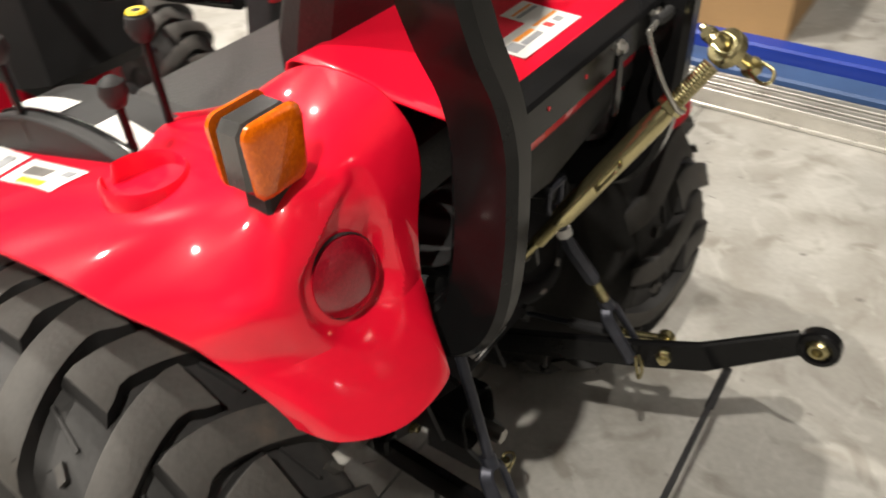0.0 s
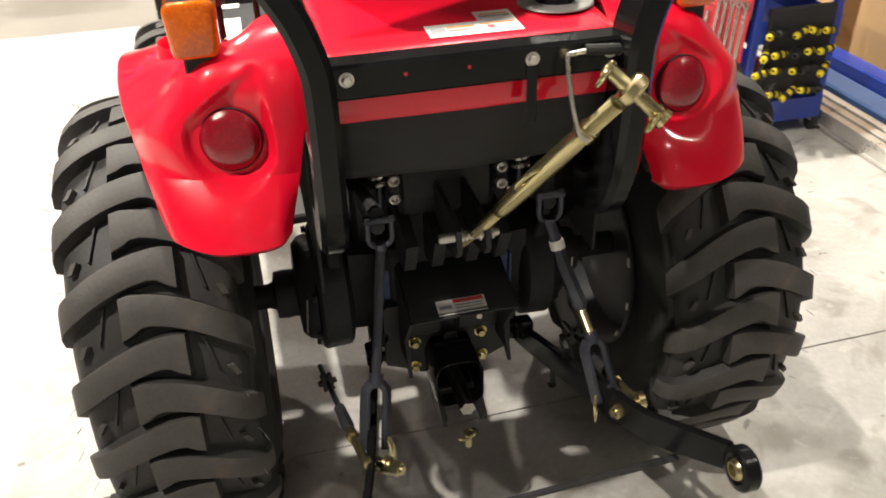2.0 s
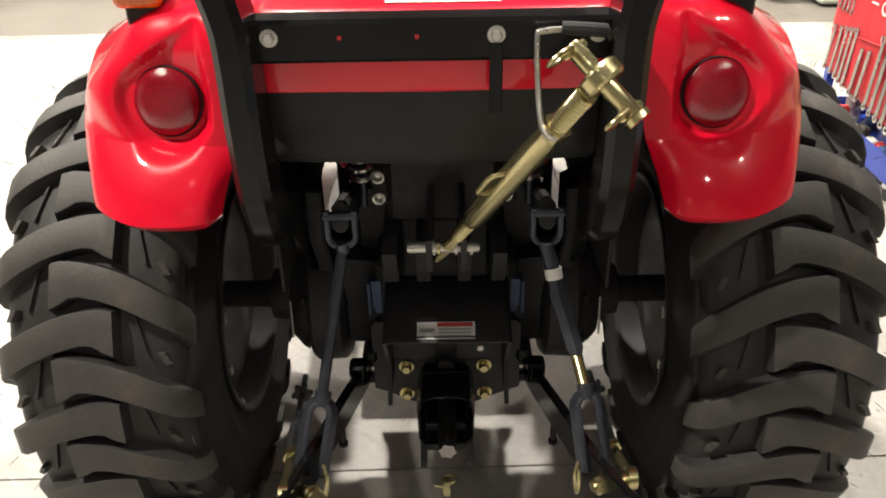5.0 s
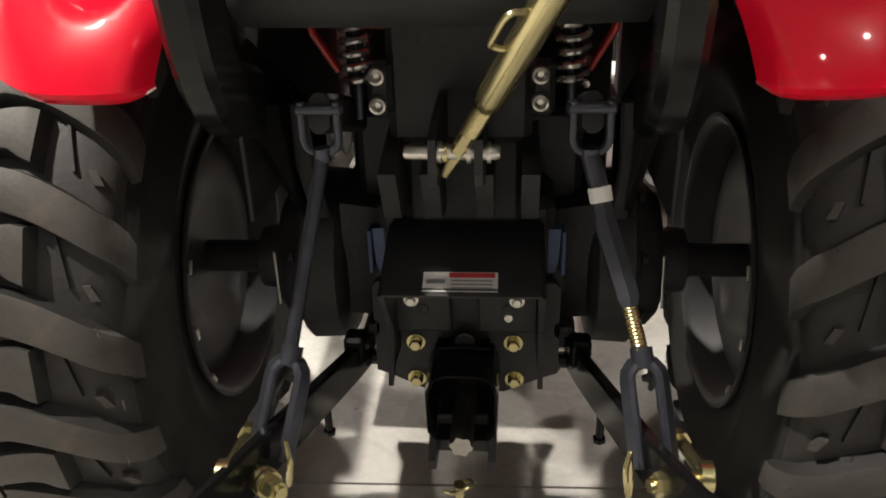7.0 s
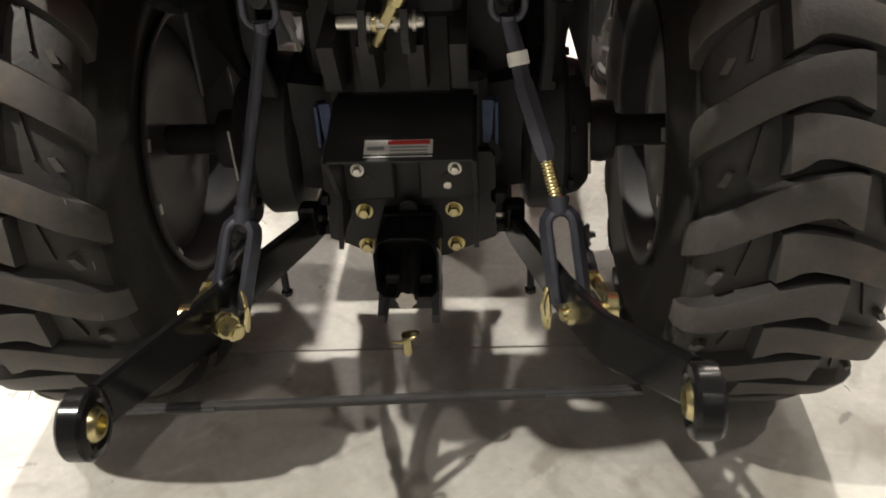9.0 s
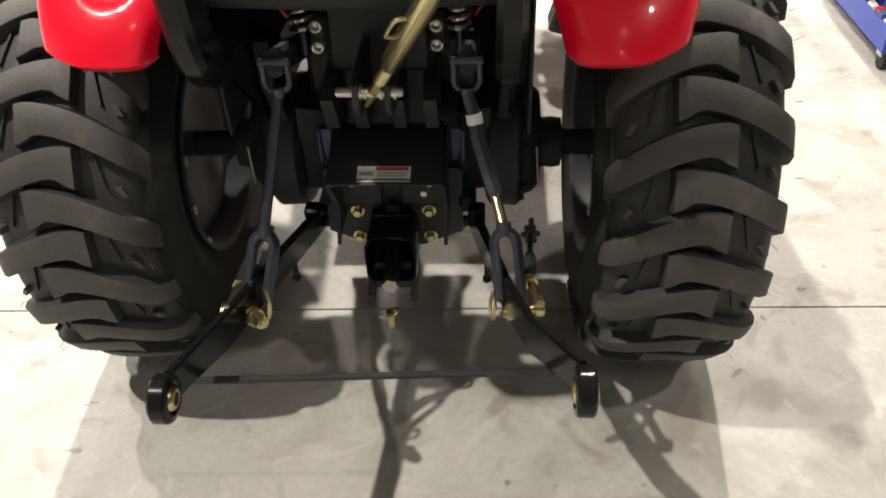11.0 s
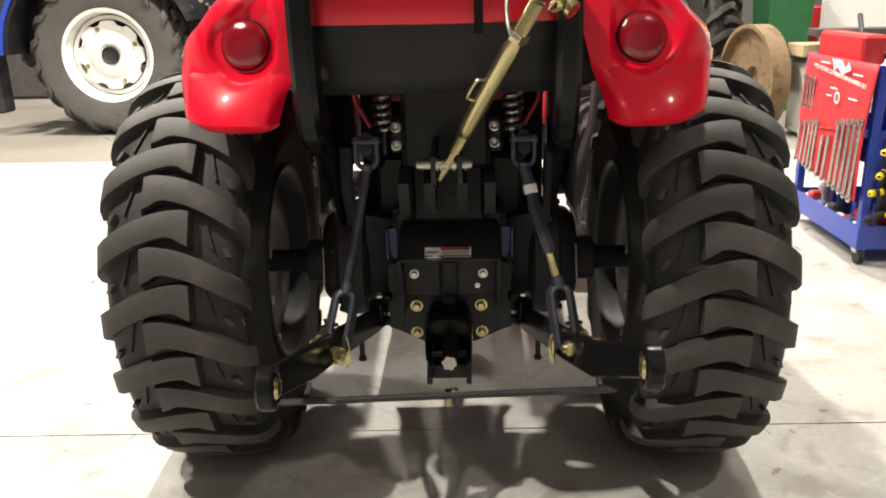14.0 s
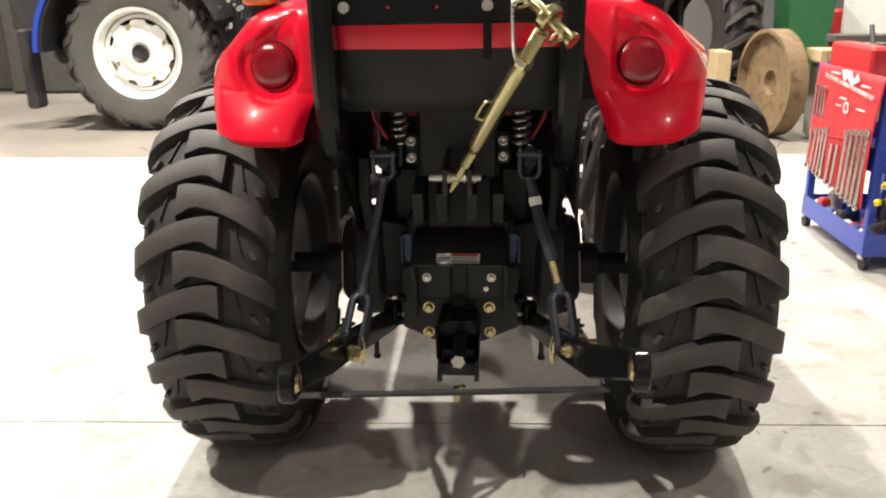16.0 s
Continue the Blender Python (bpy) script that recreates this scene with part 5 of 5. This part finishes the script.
rng = random.Random(4)
for row, z in enumerate((0.215, 0.315, 0.395, 0.475)):
    for k in range(5):
        p = Vector((1.70 + 0.073 * k + 0.012 * rng.random(), Y0 - 0.045 - 0.012 * rng.random(), z + 0.012 * rng.random()))
        sd = thing("screwdriver", "yellow and black handled screwdriver in the trolley rack", "screwdriver", "screwdrivers in the trolley rack", p)
        tip = Matrix.Rotation(radians(rng.uniform(-25, 25)), 4, "Y") @ Matrix.Rotation(radians(rng.uniform(15, 50)), 4, "Z")
        for nm, prof, mt in (("handle", [(-0.052, 0.006), (-0.048, 0.014), (-0.012, 0.016), (0.0, 0.012), (0.030, 0.016), (0.045, 0.010), (0.046, 0.0)], YELLOW if (k + row) % 4 else BLACK_MATT), ("collar", [(-0.012, 0.0172), (-0.034, 0.0165)], BLACK_MATT), ("grip_band", [(0.012, 0.0165), (0.026, 0.0172)], BLACK_MATT)):
            g = Geo().lathe(prof, (0, 0, 0), "x", 10)
            g.v = [tuple(tip @ Vector(v)) for v in g.v]
            part(nm, g, mt, sd)
part("screwdriver_rack", Geo().box((1.87, Y0 - 0.012, 0.40), (0.30, 0.03, 0.36), 0.004), BLACK_MATT, cart, "black pocketed tool rack")

for k, (x, y, r, mt) in enumerate(((1.78, 1.75, 0.07, PLASTIC_BAG), (1.90, 1.80, 0.08, PLASTIC_BAG), (1.95, 1.70, 0.06, BLUE_DULL), (1.85, 1.98, 0.07, PLASTIC_BAG), (1.80, 2.15, 0.06, DARK))):
    g = Geo().lathe([(-0.05, 0.001), (-0.045, 0.6 * r), (-0.01, r), (0.03, 0.75 * r), (0.05, 0.2 * r), (0.052, 0.0)], (x, y, TOP - 0.012), "z", 14)
    g.v = [tuple(Vector(v) + 0.02 * noise.noise_vector(Vector(v) * 22)) for v in g.v]
    solid("wrapped_parcel", g, mt, "crumpled wrapped parcel on the trolley top", "parcel")
for k in range(6):
    x, y = 1.74 + 0.05 * k, 1.78 + 0.1 * ((k * 5) % 6)
    solid("bottle", Geo().lathe([(0.084, 0.0), (0.084, 0.034), (0.19, 0.034), (0.215, 0.014), (0.235, 0.014), (0.235, 0.0)], (x, y, 0), "z", 14), (RED_PRINT, PLASTIC_BAG, BLUE_DULL, DARK)[k % 4], "small workshop bottle on the lower tray", "bottle")

rng = random.Random(21)
for k in range(10):
    x, y = 1.695 + 0.03 * rng.random(), 1.72 + 0.066 * k
    w, dd, h = 0.03 + 0.03 * rng.random(), 0.04 + 0.03 * rng.random(), 0.05 + 0.06 * rng.random()
    g = Geo().box((x, y, 0.0845 + h / 2), (w, dd, h), 0.012)
    g.v = [(a + 0.006 * noise.noise(Vector((a, b, c)) * 30), b, c) for a, b, c in g.v]
    solid("tray_parcel", g, (PLASTIC_BAG, RED_PRINT, DARK, BLUE_DULL, TUB)[(k * 3) % 5], ("clear wrapped spare part on the lower tray", "small red carton on the lower tray", "dark oily part on the lower tray", "dull blue packet on the lower tray", "milky plastic pot on the lower tray")[(k * 3) % 5], "parcel", "clutter on the lower tray")

# ---- things along the wall ----
for k, x in enumerate((2.11, 2.16, 2.21)):
    al = thing("aluminium_extrusion", "long bright aluminium extrusion lying on the floor", "extrusion", "extrusions on the floor")
    z = 0.043 + 0.003 * k
    part("web", Geo().box((x, 0.6, z), (0.028, 3.6, 2 * z), 0.002), ALU, al)
    for a in (-1, 1):
        part("flange", Geo().box((x + a * 0.015, 0.6, 2 * z - 0.008), (0.012, 3.602, 0.018), 0.003), ALU, al)
        part("flange", Geo().box((x + a * 0.015, 0.6, 0.010), (0.012, 3.602, 0.018), 0.003), ALU, al)
solid("steel_beam", Geo().box((2.33, 0.7, 0.06), (0.14, 3.4, 0.11), 0.01), BLUE_DULL, "long dull blue steel beam lying on the floor", "beam", "beams on the floor")
solid("steel_beam", Geo().box((2.53, 0.9, 0.07), (0.10, 3.8, 0.13), 0.01), BLUE, "long bright blue steel beam lying on the floor", "beam", "beams on the floor")
solid("steel_beam", Geo().box((2.43, 0.9, 0.04), (0.05, 3.6, 0.07), 0.006), GREY, "long grey steel bar lying on the floor", "beam", "beams on the floor")
for c, s, rz in (((3.05, 1.90, 0.34), (0.72, 0.75, 0.66), 4), ((3.0, 2.75, 0.4), (0.6, 0.7, 0.8), -3), ((3.15, 0.6, 0.2), (0.6, 0.7, 0.4), 2)):
    box = solid("cardboard_box", Geo().box(c, s, 0.006, Matrix.Rotation(radians(rz), 3, "Z")), CARD, "plain brown cardboard carton on the floor", "box", "cartons by the wall")
    part("flap", Geo().box((c[0], c[1], c[2] + s[2] / 2 + 0.003), (s[0] * 0.98, s[1] * 0.49, 0.004), 0.001, Matrix.Rotation(radians(rz), 3, "Z")), CARD, box)

# wheelie bin
wb = thing("wheelie_bin", "green wheelie bin with a yellow lid", "bin", at=(2.96, 6.3, 0))
g = Geo()
for z0, z1, a, b in ((0.0, 1.14, 0.155, 0.205),):
    g.hull([(sx * w0, sy * w0 * 1.15, z) for z, w0 in ((z0, a), (z1, b)) for sx in (-1, 1) for sy in (-1, 1)])
g.box((0, 0, 1.15), (0.45, 0.52, 0.05), 0.01)
part("body", g, GREEN, wb)
for a in (-1, 1):
    part("wheel", Geo().tube([(a * 0.16, 0.16, 0.10), (a * 0.21, 0.16, 0.10)], 0.10, 20), BLACK_MATT, wb, "black rubber wheel")
part("lid", Geo().box((0, 0, 1.205), (0.46, 0.54, 0.06), 0.02), YELLOW, wb, "yellow lid")
# flanged drum wheel standing on edge
drum = thing("flanged_drum", "rusty tan flanged steel drum wheel standing on edge", "drum", at=(2.29, 5.0, 0.42), turn=101)
g = Geo().lathe([(-0.09, 0.35), (-0.09, 0.42), (0.06, 0.42), (0.06, 0.39), (-0.01, 0.39), (-0.01, 0.10), (-0.06, 0.09), (-0.06, 0.0)], (0, 0, 0), "y", 56)
part("flange", g, WOOD, drum)
for k in range(5):
    a = 2 * math.pi * k / 5
    part("hole_plate", Geo().lathe([(-0.014, 0.05), (-0.02, 0.06), (-0.014, 0.07)], (0.25 * math.cos(a), 0, 0.25 * math.sin(a)), "y", 14), DARK, drum)
# loose tractor tyre, dark shelf and goods beyond
spare = thing("spare_tyre", "large black tractor tyre standing upright", "tyre", at=(2.06, 6.6, 0), turn=28)
tyre(spare, (0, 0, 0.74), 0.17, 0.74, 0.36, 20, 0.045, 0.05, 0.17, 0)
solid("dark_cabinet", Geo().box((2.56, 7.0, 0.62), (0.36, 0.5, 1.24), 0.01), DARK, "dark grey cabinet beside the bin", "cabinet")
sheet = solid("white_sheet_panel", Geo().box((5.2, 6.6, 1.3), (3.5, 0.06, 2.6), 0.004), WHITE_PANEL, "large plain white sheet panel", "panel")
for x in (3.47, 6.93):
    part("edge_strip", Geo().box((x, 6.566, 1.3), (0.05, 0.012, 2.6), 0.002), WHITE_PANEL, sheet)
solid("work_bench", Geo().box((3.9, 4.3, 0.72), (2.0, 0.6, 0.06), 0.006).box((3.1, 4.3, 0.35), (0.06, 0.5, 0.7), 0.004).box((4.7, 4.3, 0.35), (0.06, 0.5, 0.7), 0.004), DARK, "dark steel work bench with clutter", "bench")

# goods heaped behind the bin
solid("rear_bench", Geo().box((3.2, 7.3, 1.23), (2.6, 0.7, 0.05), 0.005).box((2.0, 7.3, 0.6), (0.05, 0.6, 1.2), 0.004).box((4.4, 7.3, 0.6), (0.05, 0.6, 1.2), 0.004), DARK, "dark bench along the back of the workshop", "bench")
rng = random.Random(11)
for k in range(26):
    w, dd, h = 0.14 + 0.22 * rng.random(), 0.2 + 0.2 * rng.random(), 0.06 + 0.22 * rng.random()
    x = 2.0 + 0.088 * k
    mt = (CARD, DARK, CARD, WHITE_PANEL, DARK, BLUE_DULL, DARK, TIMBER)[k % 8] if k != 7 else ORANGE
    z = 1.255 + (0.20 if k % 3 == 2 else 0.0)
    solid("stored_box", Geo().box((x, 7.1 + 0.12 * rng.random(), z + h / 2), (w, dd, h), 0.006, Matrix.Rotation(rng.uniform(-0.4, 0.4), 3, "Z")), mt, ("brown cardboard box on the bench", "dark tool box on the bench", "brown cardboard box on the bench", "white carton on the bench", "dark tool box on the bench", "dull blue box on the bench", "dark tool box on the bench", "timber offcut on the bench")[k % 8] if k != 7 else "orange plastic box on the bench", "box", "goods on the rear bench")
for k in range(6):
    solid("steel_offcut", Geo().rod((2.3 + 0.2 * k, 6.9, 1.36), (2.5 + 0.22 * k, 7.2, 1.42 + 0.05 * (k % 3)), 0.012), DARK, "thin steel offcut lying on the bench", "offcut", "goods on the rear bench")
solid("red_drum", Geo().lathe([(0.0, 0.0), (0.0, 0.2), (0.9, 0.2), (0.92, 0.18), (0.92, 0.0)], (3.48, 6.9, 0), "z", 28), RED_BOX, "red steel drum beside the bin", "drum")
solid("plastic_tub", Geo().box((2.78, 4.75, 0.30), (0.42, 0.4, 0.56), 0.02), TUB, "milky plastic storage tub", "tub")
solid("green_tub_lid", Geo().box((2.78, 4.75, 0.60), (0.44, 0.42, 0.03), 0.006), GREEN, "pale green lid on the plastic tub", "lid")
solid("timber_board", Geo().box((2.80, 4.7, 0.66), (0.6, 0.3, 0.09), 0.004), TIMBER, "raw timber board on the tub", "board")
solid("timber_board", Geo().box((2.02, 5.5, 0.32), (0.12, 0.3, 0.64), 0.004), TIMBER, "raw timber board standing by the drum", "board")
solid("steel_plank", Geo().box((3.3, 4.35, 0.80), (1.6, 0.22, 0.05), 0.004, Matrix.Rotation(radians(-6), 3, "Z")), DARK, "long dark steel plank on the bench", "plank")
solid("dark_case", Geo().box((3.62, 3.9, 0.90), (0.5, 0.4, 0.24), 0.02), DARK, "black case on the work bench", "case")
for k in range(9):
    x, h = -7.4 + 0.95 * k, 1.5 + 0.8 * ((k * 7) % 5) / 5
    solid("stacked_machinery", Geo().box((x, 8.6 + 0.3 * (k % 2), h / 2), (0.9, 0.7, h), 0.04), DARK, "dark machinery stored along the far wall", "machinery", "stored machinery")
